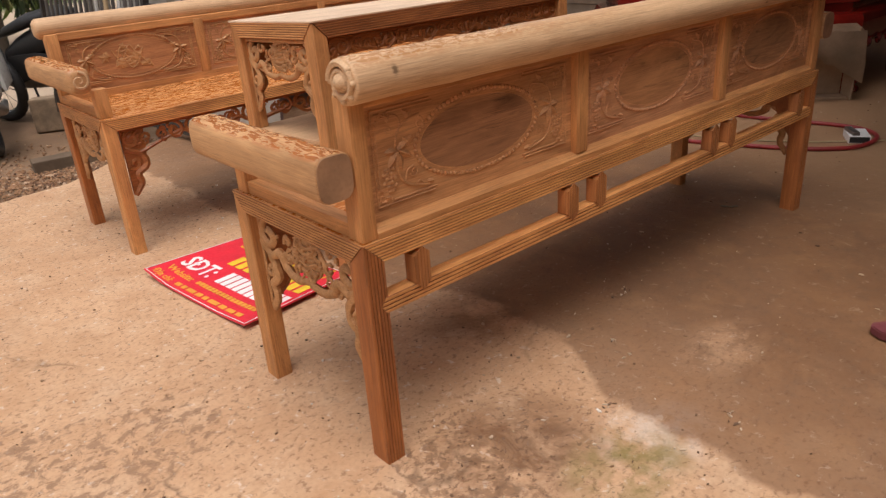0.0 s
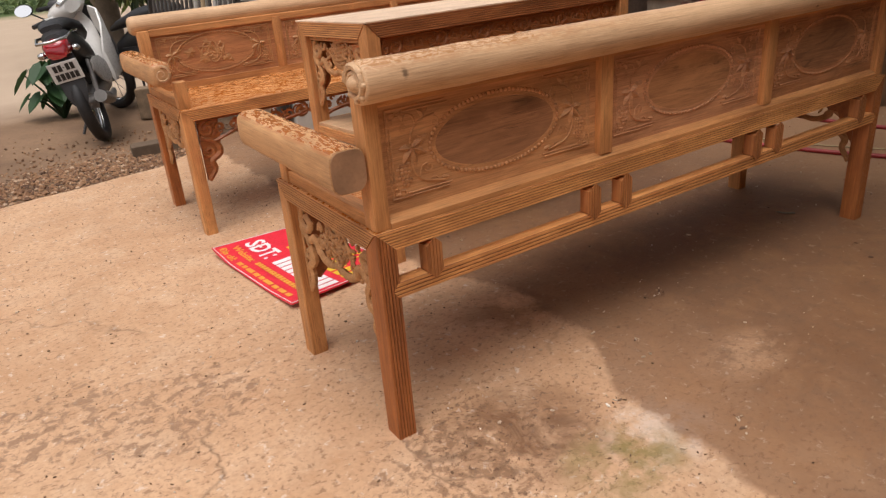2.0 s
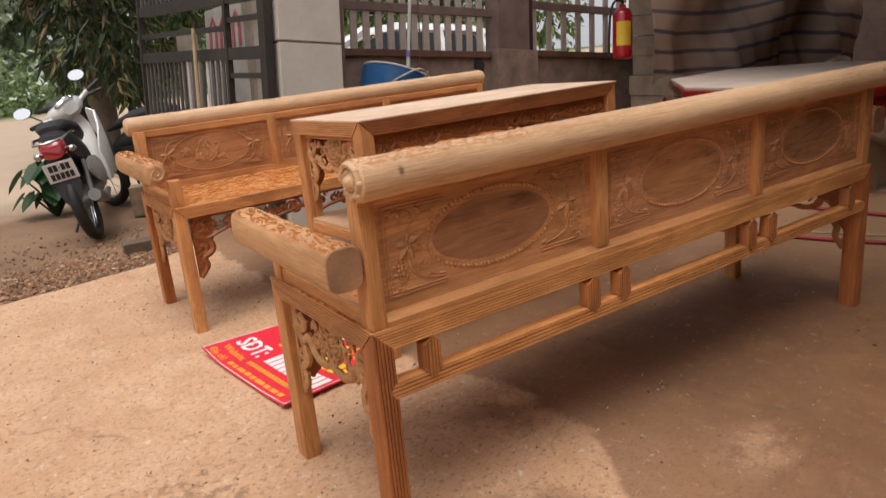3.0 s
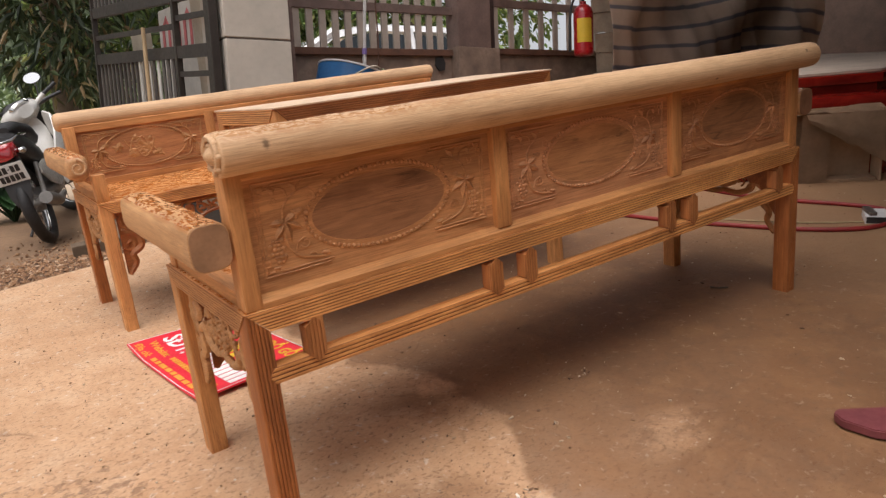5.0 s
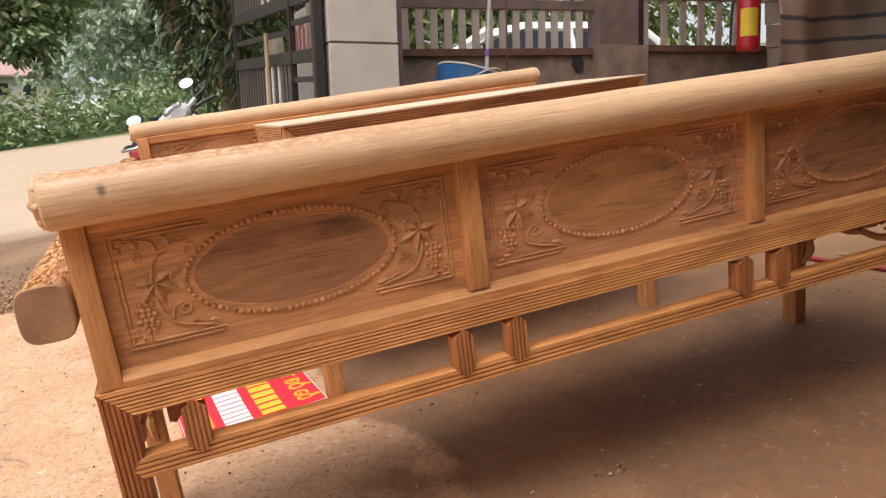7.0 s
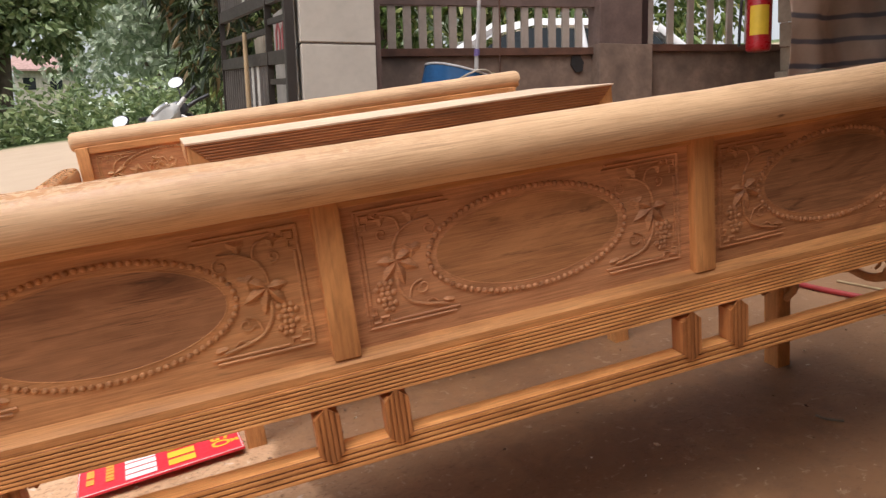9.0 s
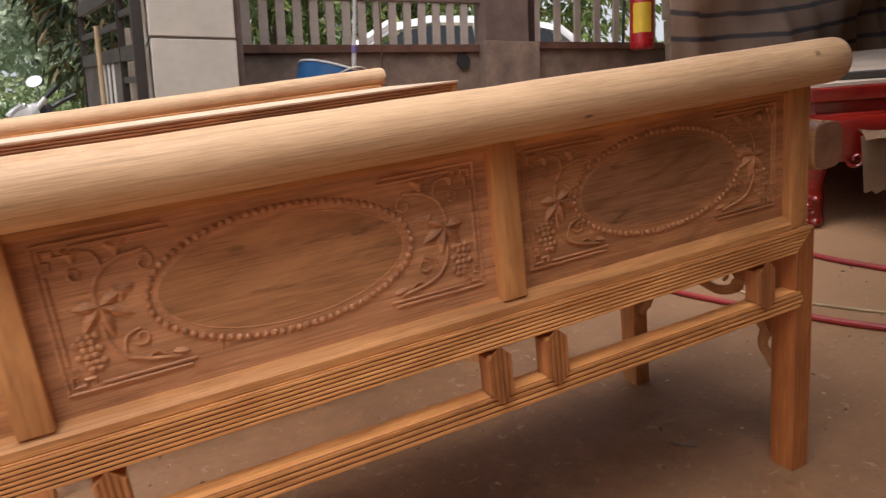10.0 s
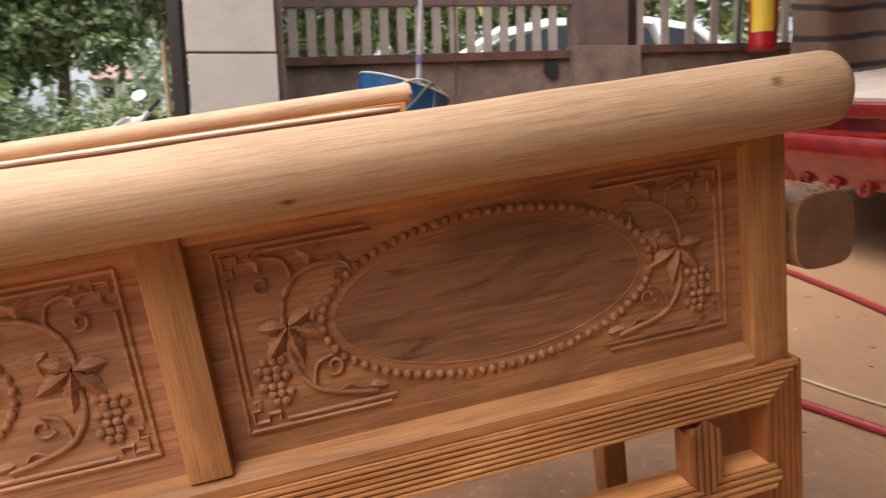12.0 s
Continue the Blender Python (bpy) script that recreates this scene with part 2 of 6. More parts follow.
def ball(bm, c, r, n=6, squash=(1, 1, 1)):
    c = Vector(c)
    h = max(3, n // 2)
    rings = [[bm.verts.new(c + Vector((r * squash[0] * math.sin(math.pi * i / h) * math.cos(2 * math.pi * j / n), r * squash[1] * math.sin(math.pi * i / h) * math.sin(2 * math.pi * j / n), r * squash[2] * math.cos(math.pi * i / h)))) for j in range(n)] for i in range(1, h)]
    top, low = bm.verts.new(c + Vector((0, 0, r * squash[2]))), bm.verts.new(c - Vector((0, 0, r * squash[2])))
    for a, b in zip(rings, rings[1:]):
        for j in range(n):
            bm.faces.new((a[j], b[j], b[(j + 1) % n], a[(j + 1) % n]))
    for j in range(n):
        bm.faces.new((top, rings[0][j], rings[0][(j + 1) % n]))
        bm.faces.new((low, rings[-1][(j + 1) % n], rings[-1][j]))


def spiral(cx, cy, r0, r1, a0, a1, k=18):
    """Points of a scroll from radius r0 at a0 to r1 at a1 (degrees)."""
    out = []
    for i in range(k + 1):
        s = i / k
        a, r = radians(a0 + (a1 - a0) * s), r0 + (r1 - r0) * s
        out.append((cx + r * math.cos(a), cy + r * math.sin(a)))
    return out


def smooth_line(pts, k=5):
    """A rounded line through flat points."""
    out = []
    n = len(pts)
    for i in range(n - 1):
        p0, p1, p2, p3 = pts[max(0, i - 1)], pts[i], pts[i + 1], pts[min(n - 1, i + 2)]
        for s in range(k):
            t = s / k
            out.append(tuple(0.5 * (2 * b + (c - a) * t + (2 * a - 5 * b + 4 * c - d) * t * t + (3 * b - a - 3 * c + d) * t ** 3) for a, b, c, d in zip(p0, p1, p2, p3)))
    return out + [tuple(pts[-1])]


def scallops(u0, u1, n, h):
    """A face of n rounded ribs between u0 and u1 with narrow grooves between them, as (u, height) points."""
    out, r = [], (u1 - u0) / n / 2
    for k in range(n):
        c = u0 + r * (2 * k + 1)
        out += [(c + r * a, h * b) for a, b in ((-1.0, 0.0), (-0.74, 0.82), (-0.36, 0.98), (0.36, 0.98), (0.74, 0.82))]
    return out + [(u1, 0.0)]


def moulding(bm, outline, place, lo, hi, ribbed=0, first=0):
    """A closed outline (u, w) drawn out along v from lo(u, w) to hi(u, w); of its first points, ribbed ones are ribs, whose grooves take the second material."""
    a, b = [bm.verts.new(place(u, w, lo(u, w))) for u, w in outline], [bm.verts.new(place(u, w, hi(u, w))) for u, w in outline]
    bm.faces.new(a), bm.faces.new(b[::-1])
    for i in range(len(outline)):
        j = (i + 1) % len(outline)
        face = bm.faces.new((a[i], a[j], b[j], b[i]))
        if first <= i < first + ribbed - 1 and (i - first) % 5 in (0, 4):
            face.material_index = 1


def ground(x, y, z=0.0):
    """A place on the ramp, in the world."""
    return FLOOR @ Vector((x, y, z))


def upright(x, y, z=0.0, yaw=0.0):
    """A plumb pose at a place given on the ramp."""
    return Matrix.Translation(ground(x, y, z)) @ pose(0, 0, 0, 0, 0, yaw)


# ---- carving ----
def bracket(bm, place, w, seed, size=1.0):
    """Pierced scrollwork that hangs between two legs: curls in the corners, a medallion, and a drop along each leg."""
    rnd = random.Random(seed)
    k = size
    flat = (place(0, 0, 1) - place(0, 0, 0)).normalized(), 0.8
    def line(pts, r, mirror):
        q = [(w - u if mirror else u, v) for u, v in pts]
        n = len(q)
        rr = r if hasattr(r, "__len__") else [r * (0.75 + 0.25 * math.sin(math.pi * i / max(1, n - 1))) for i in range(n)]
        tube(bm, [place(u, v, rnd.uniform(-0.002, 0.002)) for u, v in q], rr, 6, flat=flat)
    line([(0.004, -0.010 * k), (w / 2, -0.010 * k), (w - 0.004, -0.010 * k)], 0.008 * k, False)
    for mirror in (False, True):
        line(spiral(0.044 * k, -0.050 * k, 0.036 * k, 0.007 * k, 100, 520, 20), 0.0105 * k, mirror)
        line(smooth_line([(0.006, -0.07 * k), (0.05 * k, -0.098 * k), (0.085 * k, -0.084 * k), (0.105 * k, -0.112 * k), (0.15 * k, -0.128 * k), (w / 2, -0.120 * k)]), 0.012 * k, mirror)
        line(smooth_line([(0.008, -0.08 * k), (0.046 * k, -0.112 * k), (0.058 * k, -0.15 * k), (0.03 * k, -0.178 * k), (0.036 * k, -0.212 * k), (0.008, -0.252 * k)]), 0.0125 * k, mirror)
        line(spiral(0.026 * k, -0.142 * k, 0.02 * k, 0.004 * k, 200, 560, 12), 0.007 * k, mirror)
        line([(0.004, -0.02 * k), (0.005, -0.245 * k)], 0.006 * k, mirror)
        for i in range(9):
            c = (rnd.uniform(0.080, max(0.09, w / 2 / k - 0.005)) * k, rnd.uniform(-0.106, -0.024) * k)
            a = rnd.uniform(0, 360)
            line(spiral(c[0], c[1], rnd.uniform(0.014, 0.022) * k, 0.003 * k, a, a + rnd.choice((-1, 1)) * rnd.uniform(260, 420), 10), rnd.uniform(0.0045, 0.0065) * k, mirror)
        for i in range(7):
            u, v = rnd.uniform(0.07, max(0.09, w / 2 / k)) * k, rnd.uniform(-0.105, -0.025) * k
            ball(bm, place(u if not mirror else w - u, v, 0.003), rnd.uniform(0.004, 0.008) * k, 6)
    prism(bm, [(w / 2 + 0.058 * k * math.cos(radians(20 * i)), -0.062 * k + 0.050 * k * math.sin(radians(20 * i))) for i in range(18)], place, -0.006, -0.001)
    for mirror in (False, True):
        for i in range(4):
            v = (-0.030 - 0.020 * i) * k
            line([(w / 2, v - 0.012 * k), (w / 2 - 0.024 * k, v), (w / 2 - 0.044 * k, v + 0.004 * k)], 0.0036 * k, mirror)
    for i in range(5):
        v = (-0.035 - 0.014 * i) * k
        line([(w / 2 - 0.03 * k, v), (w / 2, v - 0.004), (w / 2 + 0.03 * k, v)], 0.0045 * k, False)


def frieze(bm, place, w, seed, size=1.0):
    """A long pierced band of scrolls and leaves with a scalloped lower edge and a drop at both ends."""
    rnd = random.Random(seed)
    k = size
    flat = (place(0, 0, 1) - place(0, 0, 0)).normalized(), 0.8
    def line(pts, r):
        n = len(pts)
        tube(bm, [place(u, v, rnd.uniform(-0.002, 0.002)) for u, v in pts], [r * (0.7 + 0.3 * math.sin(math.pi * i / max(1, n - 1))) for i in range(n)], 5, flat=flat)
    count = max(3, round(w / (0.115 * k)))
    step = w / count
    line([(0.003, -0.008 * k), (w / 2, -0.008 * k), (w - 0.003, -0.008 * k)], 0.007 * k)
    edge = []
    for i in range(count):
        u = (i + 0.5) * step
        deep = (0.092 if i in (0, count - 1) else 0.07 + 0.012 * math.cos(math.pi * i)) * k
        edge += [(u - step * 0.48, -deep * 0.82), (u, -deep)]
        s = 1 if i % 2 else -1
        line(spiral(u - 0.022 * k * s, -0.042 * k, 0.032 * k, 0.006 * k, 90, 90 + 460 * s, 14), 0.009 * k)
        line(spiral(u + 0.03 * k * s, -0.045 * k, 0.022 * k, 0.004 * k, 270, 270 - 420 * s, 10), 0.007 * k)
        for j in range(3):
            a = rnd.uniform(0, 360)
            line(spiral(u + rnd.uniform(-0.5, 0.5) * step, rnd.uniform(-0.066, -0.02) * k, rnd.uniform(0.01, 0.017) * k, 0.003 * k, a, a + rnd.choice((-1, 1)) * 300, 7), 0.0055 * k)
        for j in range(4):
            ball(bm, place(u + rnd.uniform(-0.5, 0.5) * step, rnd.uniform(-0.07, -0.02) * k, 0.002), rnd.uniform(0.004, 0.007) * k, 5)
    line(smooth_line(edge + [(w - 0.004, -0.075 * k)], 4), 0.009 * k)
    for mirror in (False, True):
        f = (lambda q: [(w - u, v) for u, v in q]) if mirror else (lambda q: q)
        line(f(smooth_line([(0.008, -0.07 * k), (0.06 * k, -0.1 * k), (0.068 * k, -0.14 * k), (0.034 * k, -0.165 * k), (0.038 * k, -0.2 * k), (0.008, -0.24 * k)])), 0.013 * k)
        prism(bm, f([(0.002, -0.004), (0.085 * k, -0.004), (0.080 * k, -0.095 * k), (0.064 * k, -0.140 * k), (0.034 * k, -0.165 * k), (0.036 * k, -0.2 * k), (0.008, -0.238 * k), (0.002, -0.238 * k)]), place, -0.008, -0.001)
        line(f(spiral(0.03 * k, -0.128 * k, 0.024 * k, 0.005 * k, 200, 580, 12)), 0.008 * k)


def leaf(bm, place, cu, cv, size, turn, lobes=5):
    """A lobed vine leaf in low relief, high along its middle."""
    n = lobes * 6
    rim, mid = [], []
    for i in range(n):
        a = 2 * math.pi * i / n
        r = size * (0.80 + 0.22 * math.cos(lobes * a) + 0.05 * math.cos(3 * lobes * a)) * (1.15 if abs(a - math.pi) > 2.4 else 0.9)
        b = a + radians(turn)
        rim.append(bm.verts.new(place(cu + r * math.cos(b), cv + r * math.sin(b), 0.0004)))
        mid.append(bm.verts.new(place(cu + 0.55 * r * math.cos(b), cv + 0.55 * r * math.sin(b), 0.0044 if i % 6 == 0 else 0.0024)))
    c = bm.verts.new(place(cu, cv, 0.0034))
    for i in range(n):
        j = (i + 1) % n
        bm.faces.new((rim[i], rim[j], mid[j], mid[i]))
        bm.faces.new((mid[i], mid[j], c))


def vine_leaf(bm, place, cu, cv, size, aim):
    """A vine leaf of five broad toothed lobes, each ridged along its rib; aim: where the middle lobe points, in degrees."""
    half = ((0.04, 0.04, 0.0002), (0.20, 0.13, 0.0004), (0.30, 0.13, 0.0000), (0.38, 0.22, 0.0014), (0.46, 0.17, 0.0004), (0.56, 0.21, 0.0012), (0.64, 0.13, 0.0004), (0.74, 0.14, 0.0008), (0.86, 0.05, 0.0006))
    for turn, long, wide in ((0, 1.0, 1.0), (50, 0.95, 0.95), (-50, 0.95, 0.95), (104, 0.72, 0.95), (-104, 0.72, 0.95)):
        a = radians(aim + turn)
        along, across = (math.cos(a), math.sin(a)), (-math.sin(a), math.cos(a))
        put = lambda t, w, h: bm.verts.new(place(cu + size * (t * along[0] + w * across[0]), cv + size * (t * along[1] + w * across[1]), h))
        rib = [put(t * long, 0, 0.0050 + 0.0034 * math.sin(3.14 * t) - 0.0044 * t * t) for t, w, h in half] + [put(long, 0, 0.0006)]
        for side in (-1, 1):
            rim = [put(t * long, side * w * wide, h) for t, w, h in half]
            for k in range(len(half) - 1):
                bm.faces.new((rib[k], rib[k + 1], rim[k + 1], rim[k]))
            bm.faces.new((rib[-2], rib[-1], rim[-1]))


def vine(bm, place, cu, cv, s, seed):
    """A vine leaf with a hanging bunch of grapes, a long curved stem and tendrils; s = -1 mirrors it."""
    rnd = random.Random(seed)
    flat = (place(0, 0, 1) - place(0, 0, 0)).normalized(), 0.7
    q = lambda pts: [place(cu + s * u, cv + v, 0.0018) for u, v in pts]
    spin = lambda d: d if s > 0 else 180 - d
    vine_leaf(bm, place, cu + s * 0.004, cv + 0.010, 0.043, spin(-78))
    for i in range(17):
        row, k = divmod(i, 3)
        u = (k - 1) * 0.0085 + (0.004 if row % 2 else -0.003) - 0.0008 * row
        ball(bm, place(cu - s * (0.019 + u), cv - 0.022 - row * 0.0082, 0.0008), 0.0049, 8, (1, 0.62, 1))
    tube(bm, q(smooth_line([(0.0, 0.012), (0.004, 0.035), (0.016, 0.052), (0.036, 0.062), (0.062, 0.066)])), 0.0024, 6, flat=flat)
    tube(bm, q(smooth_line([(0.002, -0.010), (0.004, -0.034), (0.018, -0.056), (0.040, -0.066), (0.076, -0.074)])), 0.0027, 6, flat=flat)
    tube(bm, q(spiral(0.040, -0.038, 0.011, 0.003, 200, 560, 14)), 0.0017, 6, flat=flat)
    tube(bm, q(smooth_line([(0.018, -0.056), (0.024, -0.034), (0.040, -0.027)])), 0.0018, 6, flat=flat)
    tube(bm, q(spiral(0.060, 0.050, 0.012, 0.003, 90, -300, 14)), 0.0017, 6, flat=flat)
    tube(bm, q(spiral(-0.012, 0.052, 0.009, 0.003, 300, -60, 12)), 0.0017, 6, flat=flat)
    tube(bm, q(smooth_line([(0.016, 0.052), (0.010, 0.072), (-0.010, 0.078)])), 0.0020, 6, flat=flat)
    tube(bm, q(smooth_line([(0.040, -0.066), (0.052, -0.060), (0.060, -0.066)])), 0.0018, 6, flat=flat)
    leaf(bm, place, cu + s * 0.034, cv + 0.074, 0.013, spin(30), 3)
    leaf(bm, place, cu + s * 0.030, cv + 0.022, 0.014, spin(20), 3)
    leaf(bm, place, cu + s * 0.078, cv - 0.068, 0.009, spin(-10), 2)
    leaf(bm, place, cu - s * 0.012, cv + 0.074, 0.011, spin(150), 3)


def carved_face(parent, place, w, h, seed, scene_inside=False, wood_mat=None, single_beads=False):
    """One face of a backrest panel: a key-pattern border, a ring of beads round an oval, and vines in the corners."""
    mat = wood_mat or M["panel"]
    cu, cv, a, b = w / 2, h / 2 + 0.006, 0.170, 0.0805
    bm = B()
    ring = [place(cu + (a - 0.012) * math.cos(2 * math.pi * i / 56), cv + (b - 0.012) * math.sin(2 * math.pi * i / 56), 0.0004) for i in range(56)]
    tube(bm, ring, 0.0014, 6, closed=True, flat=((place(0, 0, 1) - place(0, 0, 0)).normalized(), 0.5))
    part("oval_rim", bm, mat, parent, smooth=50)
    if not scene_inside:
        bm = B()
        prism(bm, [(cu + (a - 0.012) * math.cos(2 * math.pi * i / 48), cv + (b - 0.012) * math.sin(2 * math.pi * i / 48)) for i in range(48)], place, -0.004, 0.0006)
        part("oval_field", bm, M["heart_pale" if seed == 12 else "heart"], parent, "smooth oval of dark heartwood")
    bm = B()
    angle, beads = 0.0, []
    while angle < 2 * math.pi - 0.05:
        beads.append(angle)
        angle += 0.0108 / math.hypot(a * math.sin(angle), b * math.cos(angle))
    if single_beads:
        ball(bm, (0, 0, 0), 0.0047, 8)
        first = part("bead", bm, mat, parent, smooth=80, m=Matrix.Translation(place(cu + a, cv, 0.0004)))
        for t in beads[1:]:
            ob = new("bead", first.data)
            ob.parent = parent
            ob.matrix_basis = Matrix.Translation(place(cu + a * math.cos(t), cv + b * math.sin(t), 0.0004))
            tagged(ob)
    else:
        for t in beads:
            ball(bm, place(cu + a * math.cos(t), cv + b * math.sin(t), 0.0006), 0.0047, 6)
        tagged(part("bead_ring", bm, mat, parent, smooth=60), kind="stuff")
    e, f, g0 = 0.021, 0.015, 0.026
    for sx in (0, 1):
        bm = B()
        X = lambda u: e + u if not sx else w - e - u
        for off, gap in ((0.0, 0.0), (0.0066, 0.03)):
            z0, z1 = g0 + off, h - f - off
            for p, q in (((off, z0 + gap), (off, z1 - gap)), ((off + gap, z0), (off + 0.137, z0)), ((off + gap, z1), (off + 0.137, z1))):
                tube(bm, [place(X(p[0]), p[1], 0.0006), place(X(q[0]), q[1], 0.0006)], 0.0024, 6)
        for sz in (0, 1):
            g = lambda u, v: place(X(u), g0 + v if not sz else h - f - v, 0.0002)
            for key in ([(0.008, 0.03), (0.014, 0.03), (0.014, 0.02), (0.007, 0.02), (0.007, 0.008), (0.02, 0.008), (0.02, 0.015), (0.031, 0.015), (0.031, 0.008)],):
                tube(bm, [g(u, v) for u, v in key], 0.0026, 4)
        part("border", bm, mat, parent, smooth=40)
        bm = B()
        vine(bm, place, w - 0.070 if sx else 0.070, h / 2 + 0.004, -1 if sx else 1, seed + sx)
        part("grapevine", bm, mat, parent, smooth=60)
    if scene_inside:
        bm = B()
        rnd = random.Random(seed + 7)
        for i in range(15):
            t, r = rnd.uniform(0, 2 * math.pi), math.sqrt(rnd.uniform(0.0, 0.75))
            leaf(bm, place, cu + 0.140 * r * math.cos(t), cv + 0.056 * r * math.sin(t), rnd.uniform(0.011, 0.024), rnd.uniform(0, 360), rnd.choice((2, 3, 5)))
        for i in range(6):
            u = cu + rnd.uniform(-0.11, 0.06)
            pts = smooth_line([(u + 0.03 * j, cv + rnd.uniform(-0.045, 0.045)) for j in range(4)])
            tube(bm, [place(x, z, 0.001) for x, z in pts], 0.0028, 5)
        part("carved_birds_and_leaves", bm, mat, parent, smooth=60)


# ---- furniture ----
def ribbed_frame(th, L, D, H, apron, leg, ribbed_legs, mats, width=0.0):
    """Four legs and four ribbed apron boards, mitred into one another at the corners; width: of the legs along the length."""
    width = width or leg
    faces = {
        "back": (lambda u, v, w=0.0: Vector((u, -w, v)), L),
        "front": (lambda u, v, w=0.0: Vector((u, D + w, v)), L),
        "left": (lambda u, v, w=0.0: Vector((-w, u, v)), D),
        "right": (lambda u, v, w=0.0: Vector((L + w, u, v)), D),
    }
    for cx, cy in ((0, 0), (1, 0), (0, 1), (1, 1)):
        bm = B()
        side = "front" if cy else "back"
        ribbed = 0
        if side in ribbed_legs:
            outline = [(u, -w) for u, w in scallops(0.0, width, 6, 0.0027)]
            ribbed = len(outline)
        else:
            outline = [(0.0, 0.004), (0.004, 0.0), (width - 0.003, 0.0), (width, 0.003)]
        outline += [(width, leg - 0.003), (width - 0.003, leg), (0.003, leg), (0.0, leg - 0.003)]
        put = lambda u, t, z: Vector((L - u if cx else u, D - t if cy else t, z))
        moulding(bm, outline, put, lambda u, t: 0.0, lambda u, t: H - 0.0008 - max(u, t, 0.0), ribbed)
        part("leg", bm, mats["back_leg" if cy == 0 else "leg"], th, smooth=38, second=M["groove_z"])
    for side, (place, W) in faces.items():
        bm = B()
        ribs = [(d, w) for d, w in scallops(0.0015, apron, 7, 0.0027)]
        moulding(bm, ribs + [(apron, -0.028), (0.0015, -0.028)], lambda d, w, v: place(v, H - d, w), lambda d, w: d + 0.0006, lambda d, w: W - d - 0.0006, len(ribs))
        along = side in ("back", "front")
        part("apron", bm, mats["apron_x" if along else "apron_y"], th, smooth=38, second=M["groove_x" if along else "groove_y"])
    return faces


def log_section(hw, hh, n=20, power=2.6):
    """A round-cornered section."""
    out = []
    for i in range(n):
        a = 2 * math.pi * i / n
        c, s = math.cos(a), math.sin(a)
        out.append((hw * math.copysign(abs(c) ** (2 / power), c), hh * math.copysign(abs(s) ** (2 / power), s)))
    return out


def log(bm, a, b, hw, hh, round_a, round_b, power=2.2, wobble=0.0008, seed=0, n=24, steps=26, taper=1.0):
    """A straight log from a to b with softly rounded ends and a slightly uneven surface."""
    a, b = Vector(a), Vector(b)
    t = (b - a).normalized()
    side = Vector((0, 0, 1)).cross(t).normalized()
    up = Vector((0, 0, 1))
    rnd = random.Random(seed)
    sec = log_section(hw, hh, n, power)
    length = (b - a).length
    stations = []
    for rad, flip in ((round_a, 0), (round_b, 1)):
        ends = []
        for i in range(5):
            w = math.pi / 2 * i / 4
            ends.append((rad * (1 - math.sin(w)), 1 - (rad / max(hw, hh)) * (1 - math.cos(w))))
        stations.append([(d, k) if not flip else (length - d, k) for d, k in ends])
    mids = [(round_a + (length - round_a - round_b) * i / steps, 1.0) for i in range(1, steps)]
    rings = []
    for d, k in sorted(stations[0] + mids + stations[1]):
        e = (1 + rnd.uniform(-1, 1) * wobble / hw) * (1 + (taper - 1) * d / length)
        rings.append([bm.verts.new(a + t * d + side * (x * k * e) + up * (z * k * e)) for x, z in sec])
    for r, s in zip(rings, rings[1:]):
        for j in range(n):
            bm.faces.new((r[j], r[(j + 1) % n], s[(j + 1) % n], s[j]))
    bm.faces.new(rings[0][::-1]), bm.faces.new(rings[-1])


BACK = -0.004  # where the axis of a bench's top rail lies, across the bench


